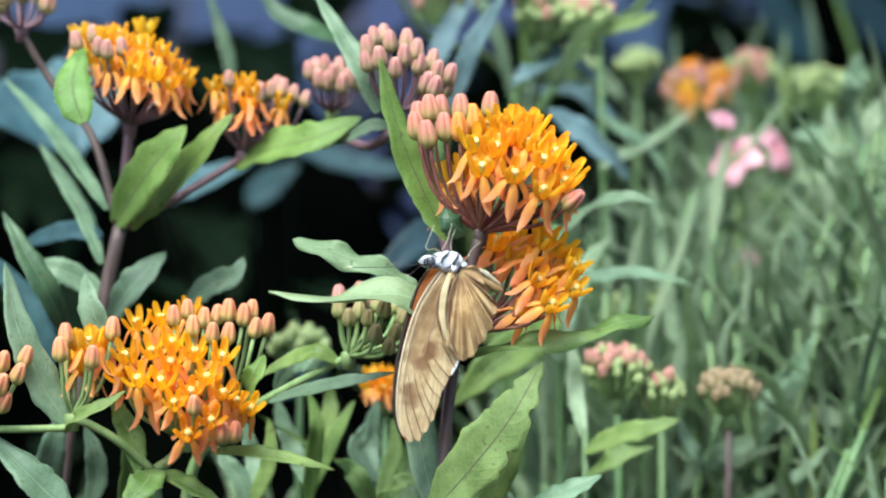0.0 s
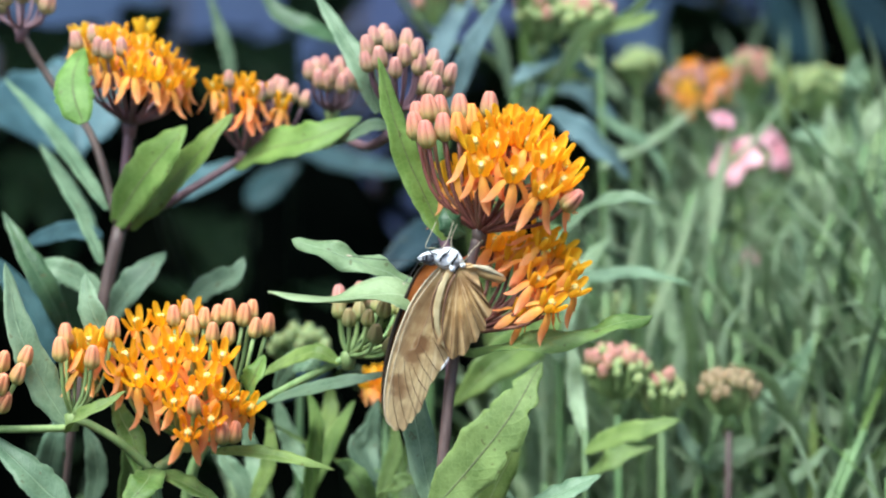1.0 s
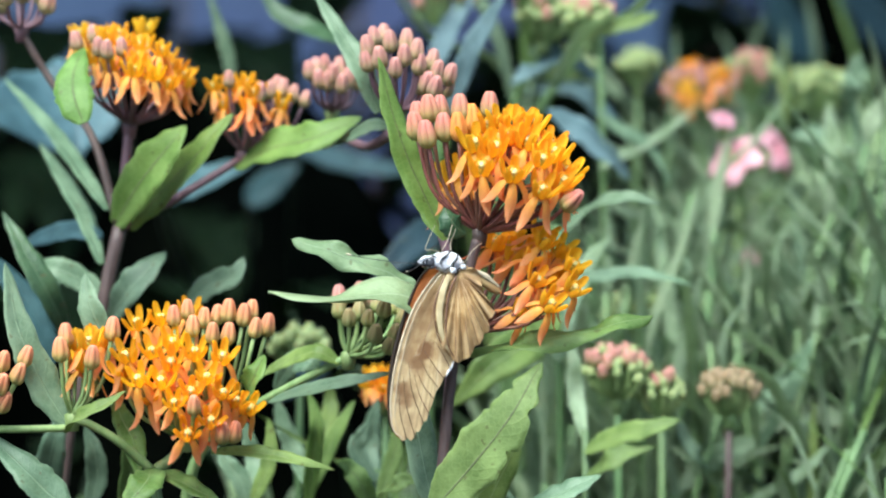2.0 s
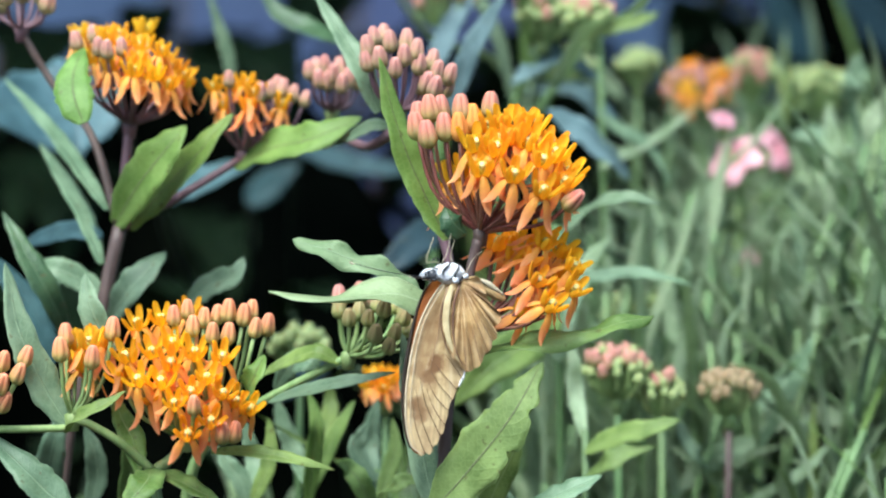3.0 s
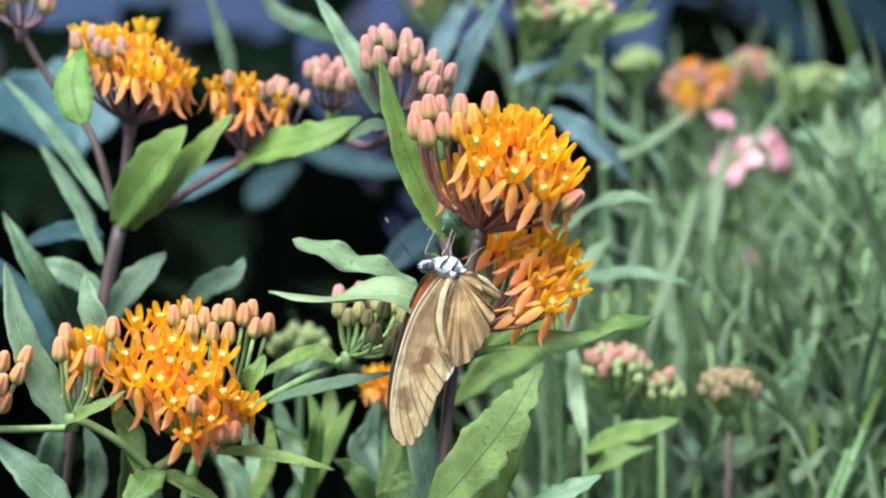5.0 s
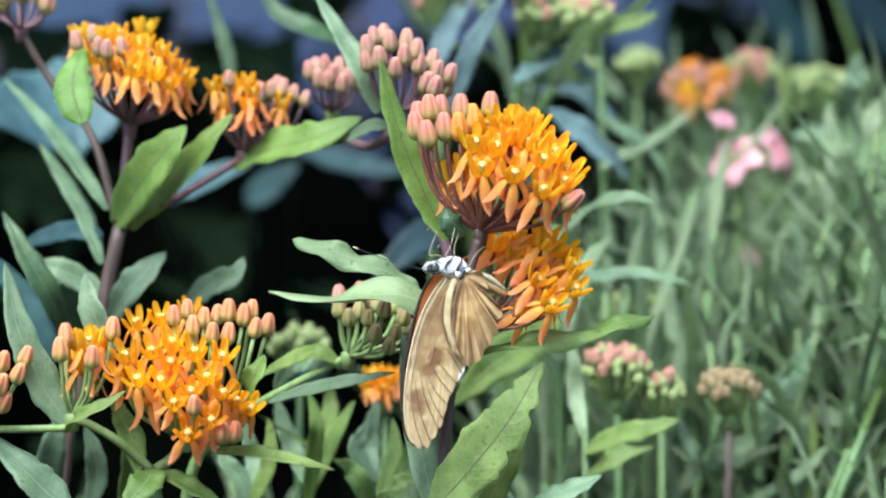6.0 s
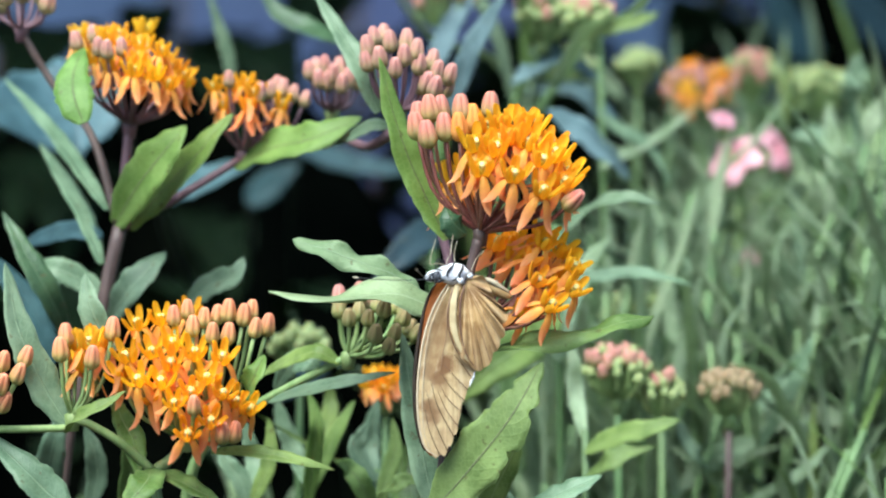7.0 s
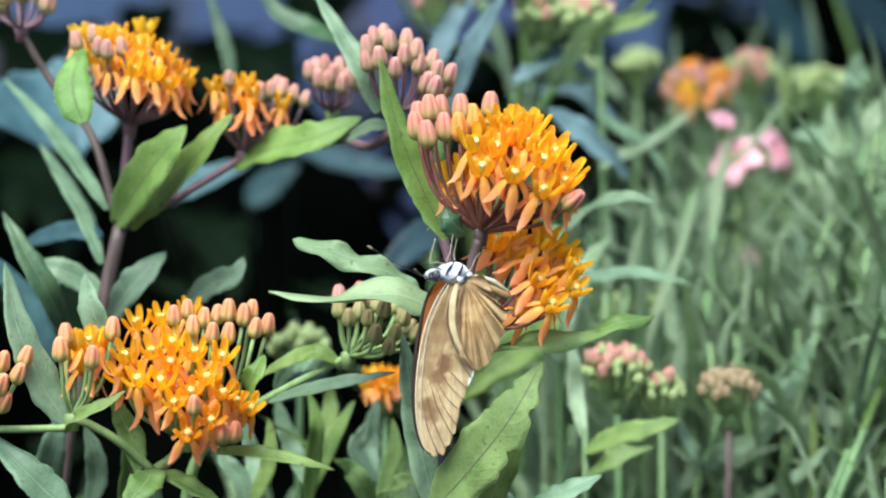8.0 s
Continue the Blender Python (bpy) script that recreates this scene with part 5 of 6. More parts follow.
def main_milkweed():
    """The plant in focus: two heads on a dark stem."""
    base = (-0.004, 0.0, 0)
    b, at = Vector(base), Matrix.Translation(base)
    ob = thing("milkweed_plant", base, "milkweed in full orange flower on a dark purple stem", "plant", "milkweed plants in flower")
    part("stem", tube("stem", [Vector(p) - b for p in ((-0.004, 0.0, -0.01), (-0.0022, -0.008, 0.5438), (-0.0001, -0.0057, 0.5656), (0.0019, -0.0036, 0.586), (0.0047, -0.0017, 0.6038), (0.0069, -0.0004, 0.616), (0.0086, 0.0002, 0.6222))], [0.0022, 0.0018, 0.0015, 0.0013, 0.0012, 0.0012, 0.0015], STEM_PURPLE, 30, 12), ob, at, "dark purple hairy stem")
    hub = (0.009, 0.0004, 0.624)
    heads = [("pink", p, 0.45) for p in ((-0.0064, 0.0, 0.6495), (-0.0059, 0.006, 0.6523), (-0.0031, 0.001, 0.6538), (-0.0037, -0.004, 0.6479), (0.0005, -0.002, 0.6494), (-0.0004, 0.006, 0.6539), (0.0044, 0.001, 0.654), (0.0115, 0.006, 0.6543))]
    heads += [("opening", p, 0.5) for p in ((0.0038, -0.003, 0.6495), (0.0071, 0.001, 0.6511))]
    heads += [("pink", (0.0311, -0.0095, 0.6326), 1.8)]
    heads += [("flower", p, 1.0) for p in ((0.0093, -0.0125, 0.6415), (0.0171, -0.016, 0.6402), (0.0241, -0.0155, 0.6364), (0.0241, -0.0125, 0.6435), (0.0166, -0.0085, 0.6489), (0.0188, -0.003, 0.6517), (0.0293, -0.008, 0.6376), (0.008, -0.0075, 0.6468), (0.0127, -0.0105, 0.646), (0.0147, -0.002, 0.6513), (0.022, 0.001, 0.6511), (0.0273, -0.005, 0.6442), (0.0306, 0.0, 0.6391), (0.0115, 0.002, 0.6508), (0.0208, -0.009, 0.6475), (0.0262, 0.004, 0.6462), (0.0052, 0.003, 0.6391), (0.0297, 0.006, 0.64), (0.0022, 0.014, 0.6375), (0.0091, 0.006, 0.6483), (0.0011, 0.018, 0.6337))]
    umbel(ob, hub, heads, stalk=0.00058, size=1.0, face=(0, -0.45, 0), hub_mat=STEM_PURPLE)
    hub = (0.0052, -0.0002, 0.5994)
    heads = [("flower", p, 0.7) for p in ((0.0251, -0.004, 0.6226), (0.032, -0.004, 0.617), (0.0232, -0.01, 0.6141), (0.032, -0.01, 0.6119), (0.0262, -0.014, 0.6086), (0.0294, 0.003, 0.6198), (0.022, -0.002, 0.6183), (0.0182, 0.012, 0.6175), (0.0199, -0.006, 0.6064), (0.0298, 0.004, 0.6135), (0.0283, 0.0, 0.6112), (0.0134, 0.018, 0.6199), (0.0174, 0.02, 0.6203), (0.021, 0.012, 0.6206), (0.0246, 0.008, 0.6237))]
    umbel(ob, hub, heads, stalk=0.00055, size=0.86, face=(0.5, -0.7, 0))
    leaf(ob, [(0.0008, 0.0082, 0.6214), (-0.0047, 0.0133, 0.632), (-0.011, 0.0149, 0.6472), (-0.0157, 0.0169, 0.6656)], 0.00795, LEAF_RIB, (0.55, -1, 0.15), wave=0.07, fold=0.2, n=26, label="upright green leaf with a purple midrib")
    leaf(ob, [(-0.005, 0.0048, 0.6083), (-0.0116, 0.0053, 0.6126), (-0.0239, 0.0028, 0.6176), (-0.0367, 0.0052, 0.6218)], 0.0066, LEAF_MINT_LIT, (-0.15, -0.9, 0.9), wave=0.2, waves=3.4, blunt=1.5, tip=0.5, fold=0.1, cockle=0.12, n=40, across=8)
    leaf(ob, [(0.0001, 0.0004, 0.6042), (-0.0115, -0.0032, 0.6091), (-0.0272, -0.0043, 0.6077), (-0.0422, -0.0011, 0.6096)], 0.01015, LEAF_MINT_LIT, (0, -0.6, 1), wave=0.14, waves=1.5, twist=60, blunt=0.75, tip=0.5, fold=0.15, n=34, across=8)
    leaf(ob, [(0.0043, -0.0006, 0.5951), (0.0199, -0.0064, 0.5977), (0.0376, -0.008, 0.6013), (0.0509, -0.0057, 0.6043)], 0.00658, LEAF, (0.1, -0.6, 1), wave=0.24, waves=2.2, blunt=1.1, tip=0.5, cockle=0.1, fold=-0.12, n=30)
    leaf(ob, [(-0.0022, -0.0105, 0.5574), (0.0079, -0.0135, 0.5699), (0.0168, -0.014, 0.5814), (0.0241, -0.0088, 0.5934)], 0.0136, LEAF_OLD, (-0.5, -1, 0.05), wave=0.05, ragged=0.1, bites=((1, 0.5, 0.3, 0.03), (1, 0.72, 0.35, 0.035), (1, 0.86, 0.5, 0.05), (-1, 0.8, 0.25, 0.03), (-1, 0.62, 0.15, 0.02)), fold=0.15, n=60, across=8, label="broad nibbled leaf with a purple midrib")
    leaf(ob, [(-0.0013, 0.005, 0.5525), (-0.0044, 0.0063, 0.565), (-0.0078, 0.0102, 0.5827), (-0.0101, 0.0137, 0.5976)], 0.00768, LEAF_TEAL, (0.3, -1, 0.2), fold=0.3)
    leaf(ob, [(0.0092, 0.0029, 0.5515), (0.0133, 0.0019, 0.5615), (0.0167, 0.0006, 0.5687), (0.0185, 0.0011, 0.5735)], 0.00686, LEAF, (-0.3, -1, 0.3))
    leaf(ob, [(0.0055, -0.0016, 0.6239), (0.0035, -0.0035, 0.6254), (0.0018, -0.0042, 0.6277), (0.0005, -0.0019, 0.6302)], 0.00631, LEAF_DEEP, (0.2, -1, 0.3), fold=-0.3, blunt=1.0, cockle=0.0, n=16, label="small curled green leaf")
    leaf(ob, [(0.0199, -0.0105, 0.5581), (0.0274, -0.0122, 0.5612), (0.0335, -0.0119, 0.5639), (0.0383, -0.0117, 0.5663)], 0.00603, LEAF_TEAL, (0, -0.8, 1), wave=0.05)
    return ob


main_plant = main_milkweed()

# ---- the butterfly; its space: x to the tail, y away from the viewer, z up; origin where the wings join ----
def wing_material(name, a, b, dark, spots, pale=(0.62, 0.49, 0.34), streaks=22.0, bold=0.32):
    m, nt, bsdf = base_material(name, 0.55, 0.3)
    u, v = uv_axes(nt)
    col = blend(nt, ramp(nt, grain(nt, 230, 6), 0.4, 0.6), a, b)
    ray = nt.nodes.new("ShaderNodeCombineXYZ")
    link(nt, value(nt, "MULTIPLY", u, streaks), ray.inputs[0])
    link(nt, value(nt, "MULTIPLY", v, 1.6), ray.inputs[1])
    n1 = nt.nodes.new("ShaderNodeTexNoise")
    n1.inputs["Scale"].default_value, n1.inputs["Detail"].default_value = 1.0, 3.0
    link(nt, ray.outputs[0], n1.inputs["Vector"])
    col = blend(nt, value(nt, "MULTIPLY", ramp(nt, n1.outputs["Fac"], 0.52, 0.7), bold), col, dark)
    col = blend(nt, value(nt, "MULTIPLY", ramp(nt, v, 0.45, 0.8), 0.3), col, pale)
    col = blend(nt, value(nt, "MULTIPLY", ramp(nt, n1.outputs["Fac"], 0.47, 0.34), bold + 0.25), col, pale)
    tc = nt.nodes.new("ShaderNodeTexCoord")
    for (x, z), size, amount in spots:
        vm = nt.nodes.new("ShaderNodeVectorMath")
        vm.operation = "DISTANCE"
        link(nt, tc.outputs["Object"], vm.inputs[0])
        vm.inputs[1].default_value = (x, 0, z)
        ragged = value(nt, "ADD", vm.outputs["Value"], value(nt, "MULTIPLY", value(nt, "SUBTRACT", grain(nt, 350, 3), 0.5), size * 1.3))
        spot = value(nt, "SUBTRACT", 1.0, ramp(nt, ragged, size * 0.3, size))
        col = blend(nt, value(nt, "MULTIPLY", spot, amount), col, dark)
    fine = grain(nt, 2500, 2)
    col = blend(nt, 0.3, col, blend(nt, fine, (0.5, 0.5, 0.5), (1, 1, 1)), "MULTIPLY")
    link(nt, col, bsdf.inputs["Base Color"])
    relief(nt, bsdf, fine, 0.3, 0.0001)
    thin(nt, bsdf, col, 0.2)
    return m


WING_TAN = wing_material("wing_tan", (0.42, 0.275, 0.128), (0.59, 0.432, 0.218), (0.215, 0.11, 0.048), [((-0.00692, -0.01898), 0.0034, 1.0), ((-0.00854, -0.02305), 0.003, 0.9), ((-0.01166, -0.03009), 0.0034, 0.85), ((-0.01302, -0.02874), 0.0024, 0.6), ((-0.01112, -0.02061), 0.003, 0.6), ((-0.00705, -0.01112), 0.0055, 0.5), ((-0.00624, -0.00705), 0.005, 0.45), ((-0.00949, -0.01518), 0.0045, 0.45), ((-0.01044, -0.03619), 0.002, 0.3)], (0.67, 0.53, 0.33))
WING_HIND = wing_material("wing_hind_tan", (0.31, 0.175, 0.066), (0.51, 0.33, 0.145), (0.11, 0.045, 0.016), [((0.00352, -0.00298), 0.005, 0.45), ((-0.0, -0.01274), 0.0028, 0.5), ((0.00677, -0.00841), 0.004, 0.4), ((0.00216, -0.0057), 0.003, 0.35)], (0.62, 0.45, 0.25), 40.0, 0.55)
WING_UPPER = wing_material("wing_upper_orange", (0.2, 0.055, 0.006), (0.32, 0.1, 0.012), (0.02, 0.01, 0.006), [], (0.24, 0.07, 0.012))
WING_EDGE = plain_material("wing_dark_edge", (0.015, 0.009, 0.006), (0.03, 0.018, 0.01), 400, 0.5)
WING_PALE = plain_material("wing_pale_band", (0.39, 0.3, 0.16), (0.5, 0.4, 0.23), 300, 0.5)
VEIN = plain_material("wing_vein", (0.1, 0.055, 0.03), (0.16, 0.09, 0.05), 500, 0.5)
VEIN_CELL = plain_material("wing_cell_vein", (0.24, 0.15, 0.085), (0.32, 0.21, 0.12), 500, 0.5)
VEIN_PALE = plain_material("wing_costa", (0.42, 0.32, 0.22), (0.52, 0.41, 0.3), 500, 0.5)
FUR = plain_material("body_white", (0.36, 0.37, 0.42), (0.84, 0.85, 0.87), 900, 0.6, 0.7, 0.0003)
BLACK = plain_material("body_black", (0.01, 0.01, 0.012), (0.03, 0.03, 0.035), 900, 0.4)
EYE = plain_material("eye_grey", (0.006, 0.006, 0.009), (0.12, 0.125, 0.145), 2200, 0.2, 0.2, 0.0001)
TAN = plain_material("abdomen_tan", (0.3, 0.18, 0.07), (0.48, 0.33, 0.15), 500, 0.55)
LEG = plain_material("leg_cream", (0.36, 0.3, 0.2), (0.52, 0.46, 0.34), 500, 0.5)


def wing_data(root, margin, depth, ripple, folds, scallop=0.0, n=72, rings=14):
    """A wing blade: rays from the root to a smooth margin, gently cambered and rippled along the rays."""
    edge = spline(margin, n)
    root = Vector(root)
    v, f, u = [], [], []
    for i, e in enumerate(edge):
        rim = max(0.0, math.sin(math.pi * (i / n * 1.5 - 0.45))) if 0.3 < i / n < 0.97 else 0.0
        edge[i] = e = root.lerp(e, 1 - scallop * rim * (1 - abs(math.sin(folds * math.pi * i / n))))
        for j in range(rings + 1):
            r = j / rings
            p = root.lerp(e, 0.03 + 0.97 * r)
            k = i / n
            p.y += depth * math.sin(math.pi * r * 0.9) * math.sin(math.pi * k) + ripple * r * r * math.sin(folds * 6.28 * k + 1.5 * r)
            v.append(p)
            u.append((k, r))
    back = len(v)
    for q in list(v):
        v.append(q + Vector((0, 0.00012, 0)))
    u = u + u
    w = rings + 1
    for i in range(n):
        for j in range(rings):
            a = i * w + j
            f.append((a, a + 1, a + w + 1, a + w))
            f.append((back + a, back + a + w, back + a + w + 1, back + a + 1))
    return v, f, u, edge, root


def wing(body, name, root, margin, depth, ripple, folds, mats, veins, label, scallop=0.0):
    v, f, u, edge, root = wing_data(root, margin, depth, ripple, folds, scallop)
    n, rings = len(edge) - 1, 14
    ob = part(name, mesh_of(name, v, f, mats, u), body, BODY, label)
    for k, r0 in veins:
        i = round(k * n)
        on = [Vector(v[i * (rings + 1) + round(r0 * rings + (rings - r0 * rings) * q / 4)]) for q in range(5)]
        part("vein", tube("vein", [p + Vector((0, -0.00014, 0)) for p in on], [0.00005, 0.00009, 0.00006], VEIN, 10, 5), ob, BODY)
    return ob, edge, v


START = pose(*(0.0038, -0.0105, 0.6161), -6)
BODY = START


def butterfly():
    ob = thing("butterfly", START, "tan longwing butterfly hanging with closed wings below the flower", "butterfly")
    Z = Vector((0, 0, 0))
    # far wings, upper side towards the near ones
    fm = [(-0.00598, 0.004, 0.00106), (-0.00816, 0.005, -0.00099), (-0.00981, 0.006, -0.004), (-0.01131, 0.006, -0.00809), (-0.01267, 0.006, -0.01287), (-0.01376, 0.006, -0.01737), (-0.01472, 0.006, -0.02215), (-0.0154, 0.006, -0.02897), (-0.01526, 0.006, -0.03511), (-0.01431, 0.006, -0.03935), (-0.01226, 0.006, -0.04126), (-0.00912, 0.006, -0.03989), (-0.00503, 0.006, -0.03034), (-0.00162, 0.006, -0.02215), (-0.00053, 0.005, -0.01666), (-0.0008, 0.004, -0.00847), (-0.00162, 0.003, -0.00029)]
    far, edge, v = wing(ob, "forewing", (-0.00298, 0.003, 0.00052), fm, 0.0004, 0, 1, WING_UPPER, (), "far wing, dark orange above")
    part("edge", tube("edge", [e for e in edge[2:44:3]], [0.0002, 0.0004, 0.0006, 0.0006, 0.0003], WING_EDGE, 24, 6), far, BODY)
    hm = [(-0.00162, 0.004, -3e-05), (-0.00366, 0.005, -0.00848), (-0.0023, 0.005, -0.01803), (0.00084, 0.005, -0.02075), (0.00465, 0.005, -0.01748), (0.00683, 0.005, -0.01257), (0.00765, 0.005, -0.00917), (0.006, 0.004, -0.0037), (0.00327, 0.003, 0.0008)]
    wing(ob, "hindwing", (1e-05, 0.003, -2e-05), hm, 0.0004, 0.0002, 6, WING_UPPER, (), "far hindwing, orange above")
    # near wings, tan underside
    fm = [(-0.00353, 0.0008, 0.00054), (-0.00624, 0.0006, -0.00245), (-0.00895, 0.0004, -0.00665), (-0.01112, 0.0002, -0.01139), (-0.01275, 0.0, -0.01681), (-0.0141, 0.0, -0.02264), (-0.01491, 0.0, -0.02901), (-0.01491, 0.0, -0.03443), (-0.01424, 0.0, -0.03823), (-0.01302, 0.0, -0.0404), (-0.01139, 0.0, -0.04148), (-0.00949, 0.0, -0.04107), (-0.00814, 0.0, -0.03931), (-0.00678, 0.0, -0.03728), (-0.0057, 0.0, -0.03511), (-0.00475, 0.0, -0.03172), (-0.00353, 0.0, -0.02847), (-0.0019, 0.0, -0.02562), (-0.00055, 0.0, -0.02332), (0.00013, 0.0, -0.02155), (-0.00027, 0.0006, -0.01655), (-0.00122, 0.001, -0.00978), (-0.00163, 0.001, -0.00028)]
    near, edge, v = wing(ob, "forewing", (-0.00271, 0.001, 0.00026), fm, -0.0007, 0.00006, 17, WING_TAN, (), "tan forewing with brown blotches and dark veins", 0.035)
    for on in ([(-0.00461, -0.0008, -0.0172), (-0.00272, -0.0008, -0.02004), (-0.00082, -0.0008, -0.02343)], [(-0.00732, -0.0008, -0.01923), (-0.00488, -0.0008, -0.02261), (-0.00217, -0.0008, -0.026)], [(-0.00813, -0.0008, -0.02139), (-0.00624, -0.0008, -0.02478), (-0.00312, -0.0008, -0.02871)], [(-0.00895, -0.0008, -0.02397), (-0.00705, -0.0008, -0.02789), (-0.00434, -0.0008, -0.03101)], [(-0.00949, -0.0008, -0.02519), (-0.008, -0.0008, -0.03006), (-0.00543, -0.0008, -0.03467)], [(-0.01098, -0.0008, -0.02221), (-0.00989, -0.0008, -0.02898), (-0.00678, -0.0008, -0.03697)], [(-0.0122, -0.0008, -0.02464), (-0.01125, -0.0008, -0.03209), (-0.00881, -0.0008, -0.03981)], [(-0.01301, -0.0008, -0.02762), (-0.0126, -0.0008, -0.03412), (-0.01071, -0.0008, -0.0409)]):
        part("vein", tube("vein", on, [0.00004, 0.0001, 0.00011], VEIN, 10, 5), near, BODY)
    part("vein", tube("vein", [(-0.00312, -0.00085, -0.00108), (-0.00515, -0.00085, -0.00704), (-0.00597, -0.00085, -0.01246), (-0.00732, -0.00085, -0.01652), (-0.00827, -0.00085, -0.02004), (-0.01003, -0.00085, -0.02085)], [0.00016, 0.00012, 0.0001, 0.00006], VEIN_CELL, 20, 5), near, BODY, "brown rear vein of the cell")
    part("vein", tube("vein", [(-0.00394, -0.0007, -0.00081), (-0.00678, -0.0007, -0.00501), (-0.00922, -0.0007, -0.00948), (-0.01098, -0.0007, -0.01449), (-0.0122, -0.0007, -0.01991), (-0.01342, -0.0007, -0.02736), (-0.01382, -0.0007, -0.03481), (-0.01274, -0.0007, -0.03955)], [0.00016, 0.00014, 0.00011, 0.00006], VEIN_PALE, 24, 5), near, BODY, "pale long vein")
    # Leading vein, widened and pale to hold the sheen along the wing edge.
    part("costa", tube("costa", [e + Vector((0.0001, -0.0002, 0)) for e in edge[0:36:3]], [0.0002, 0.0003, 0.00028, 0.00012], VEIN_PALE, 22, 6), near, BODY, "pale leading edge with its sheen in the colour")
    part("fringe", tube("fringe", [(-0.00014, -0.0006, -0.02167), (-0.00055, -0.0006, -0.02303), (-0.00136, -0.0006, -0.02425), (-0.00177, -0.0006, -0.02533)], [0.0001, 0.00032, 0.0003, 0.00008], FUR, 10, 6), near, BODY, "white fringe at the wing corner")
    hm = [(-0.00231, -0.0012, 0.0), (-0.00407, -0.0016, -0.005), (-0.00488, -0.0018, -0.00973), (-0.00448, -0.0018, -0.01447), (-0.00299, -0.0018, -0.01812), (-0.00082, -0.0018, -0.02069), (0.00107, -0.0016, -0.02178), (0.00296, -0.0016, -0.02096), (0.00472, -0.0018, -0.01893), (0.00607, -0.002, -0.0169), (0.00756, -0.002, -0.01514), (0.00824, -0.002, -0.01284), (0.0081, -0.002, -0.01108), (0.00972, -0.002, -0.00932), (0.00824, -0.002, -0.00716), (0.00661, -0.002, -0.00486), (0.00567, -0.0018, -0.00216), (0.00445, -0.0016, 0.00082), (0.00189, -0.001, 0.00082)]
    hind, edge, v = wing(ob, "hindwing", (-1e-05, -0.001, 0.0), hm, -0.0016, 0.0011, 11, WING_HIND, [(0.3, 0.7), (0.36, 0.62), (0.42, 0.55), (0.48, 0.5), (0.54, 0.5), (0.6, 0.5), (0.66, 0.5), (0.72, 0.5), (0.79, 0.45), (0.86, 0.4)], "tan hindwing, rippled and frayed", 0.07)
    pv, pf, pu = leaf_data([(-0.00204, -0.0022, -0.0008), (-0.00353, -0.003, -0.00566), (-0.00394, -0.0032, -0.01106), (-0.00299, -0.003, -0.01579), (-0.00123, -0.0026, -0.01945)], 0.0016, (0, -1, 0), 0.05, n=20, across=4, blunt=0.6, cockle=0.0, seed=3)
    part("pale_band", mesh_of("pale_band", pv, pf, WING_PALE, pu), hind, BODY, "pale yellow front band")
    part("fold", tube("fold", [(-0.00028, -0.0022, -0.00107), (-0.00164, -0.0028, -0.00458), (-0.00231, -0.003, -0.00971), (-0.00218, -0.003, -0.01511), (-0.0011, -0.0027, -0.01877), (0.00053, -0.002, -0.02122)], [0.00022, 0.0003, 0.00022, 0.00012, 0.00008], VEIN, 18, 6), hind, BODY, "dark fold beside the pale band")
    part("fold", tube("fold", [(-0.00326, -0.0024, -0.00188), (-0.00475, -0.0026, -0.00634), (-0.00515, -0.0026, -0.01053), (-0.00434, -0.0026, -0.01512), (-0.00258, -0.0024, -0.01851)], [0.00014, 0.00016, 0.0002, 0.00014, 0.00006], VEIN, 18, 6), hind, BODY, "dark outline of the pale band")
    # body
    v, f, u = [], [], []
    m = aim((0.00122, 0.001, 0.00148), Vector((-0.00665, 0.0005, 0.00257)) - Vector((0.00122, 0.001, 0.00148)))
    lathe([(0, 0.0006), (0.0006, 0.0014), (0.0014, 0.0021), (0.0024, 0.00255), (0.0034, 0.00265), (0.0045, 0.0025), (0.0056, 0.0021), (0.0066, 0.00175), (0.0074, 0.0014), (0.0077, 0.0011)], 30, v, f, u, m=m)
    v = [p + Vector((noise.noise(p * 900), noise.noise(p * 900 + Vector((5, 0, 0))), noise.noise(p * 900 + Vector((0, 5, 0))))) * 0.0003 for p in v]
    thorax = part("thorax", mesh_of("thorax", v, f, FUR, u), ob, BODY, "white furry thorax with black stripes")
    for on, wide in (([(-0.00177, -0.0018, 0.00501), (-0.00258, -0.0018, 0.00393), (-0.0038, -0.0018, 0.00285), (-0.00421, -0.0018, 0.00163)], 0.0002), ([(-0.00015, -0.002, 0.0042), (-0.00028, -0.002, 0.00298), (-0.00123, -0.002, 0.00163), (-0.00082, -0.002, 0.00028), (-0.00028, -0.002, -0.0008)], 0.00026), ([(0.00188, -0.0016, 0.00163), (0.0008, -0.0016, 0.00109), (-0.00015, -0.0016, 1e-05), (-0.00055, -0.0016, -0.00108)], 0.0002), ([(0.00351, -0.0016, 0.00136), (0.00215, -0.0016, 0.00109), (0.0008, -0.0016, 0.00055)], 0.00013), ([(-0.00164, -0.002, 0.00136), (-0.00231, -0.002, 0.00069), (-0.00299, -0.002, 0.00055)], 0.00014)):
        part("stripe", tube("stripe", on, [wide * 0.7, wide * 1.4, wide * 0.8], BLACK, 16, 6), thorax, BODY, "black stripe")
    for x0, x1, r in (((-0.00164, -0.0016, 0.00082), (-0.00042, -0.0018, -0.0004), 0.0009), ((0.0008, -0.0012, 0.00163), (0.00189, -0.0012, 0.00068), 0.0008)):
        part("tuft", tube("tuft", [x0, Vector(x0).lerp(Vector(x1), 0.5) + Vector((0, -0.0003, 0)), x1], [0.0003, r, 0.0003], FUR, 10, 9), thorax, BODY, "white hairy leg base")
    v, f, u = [], [], []
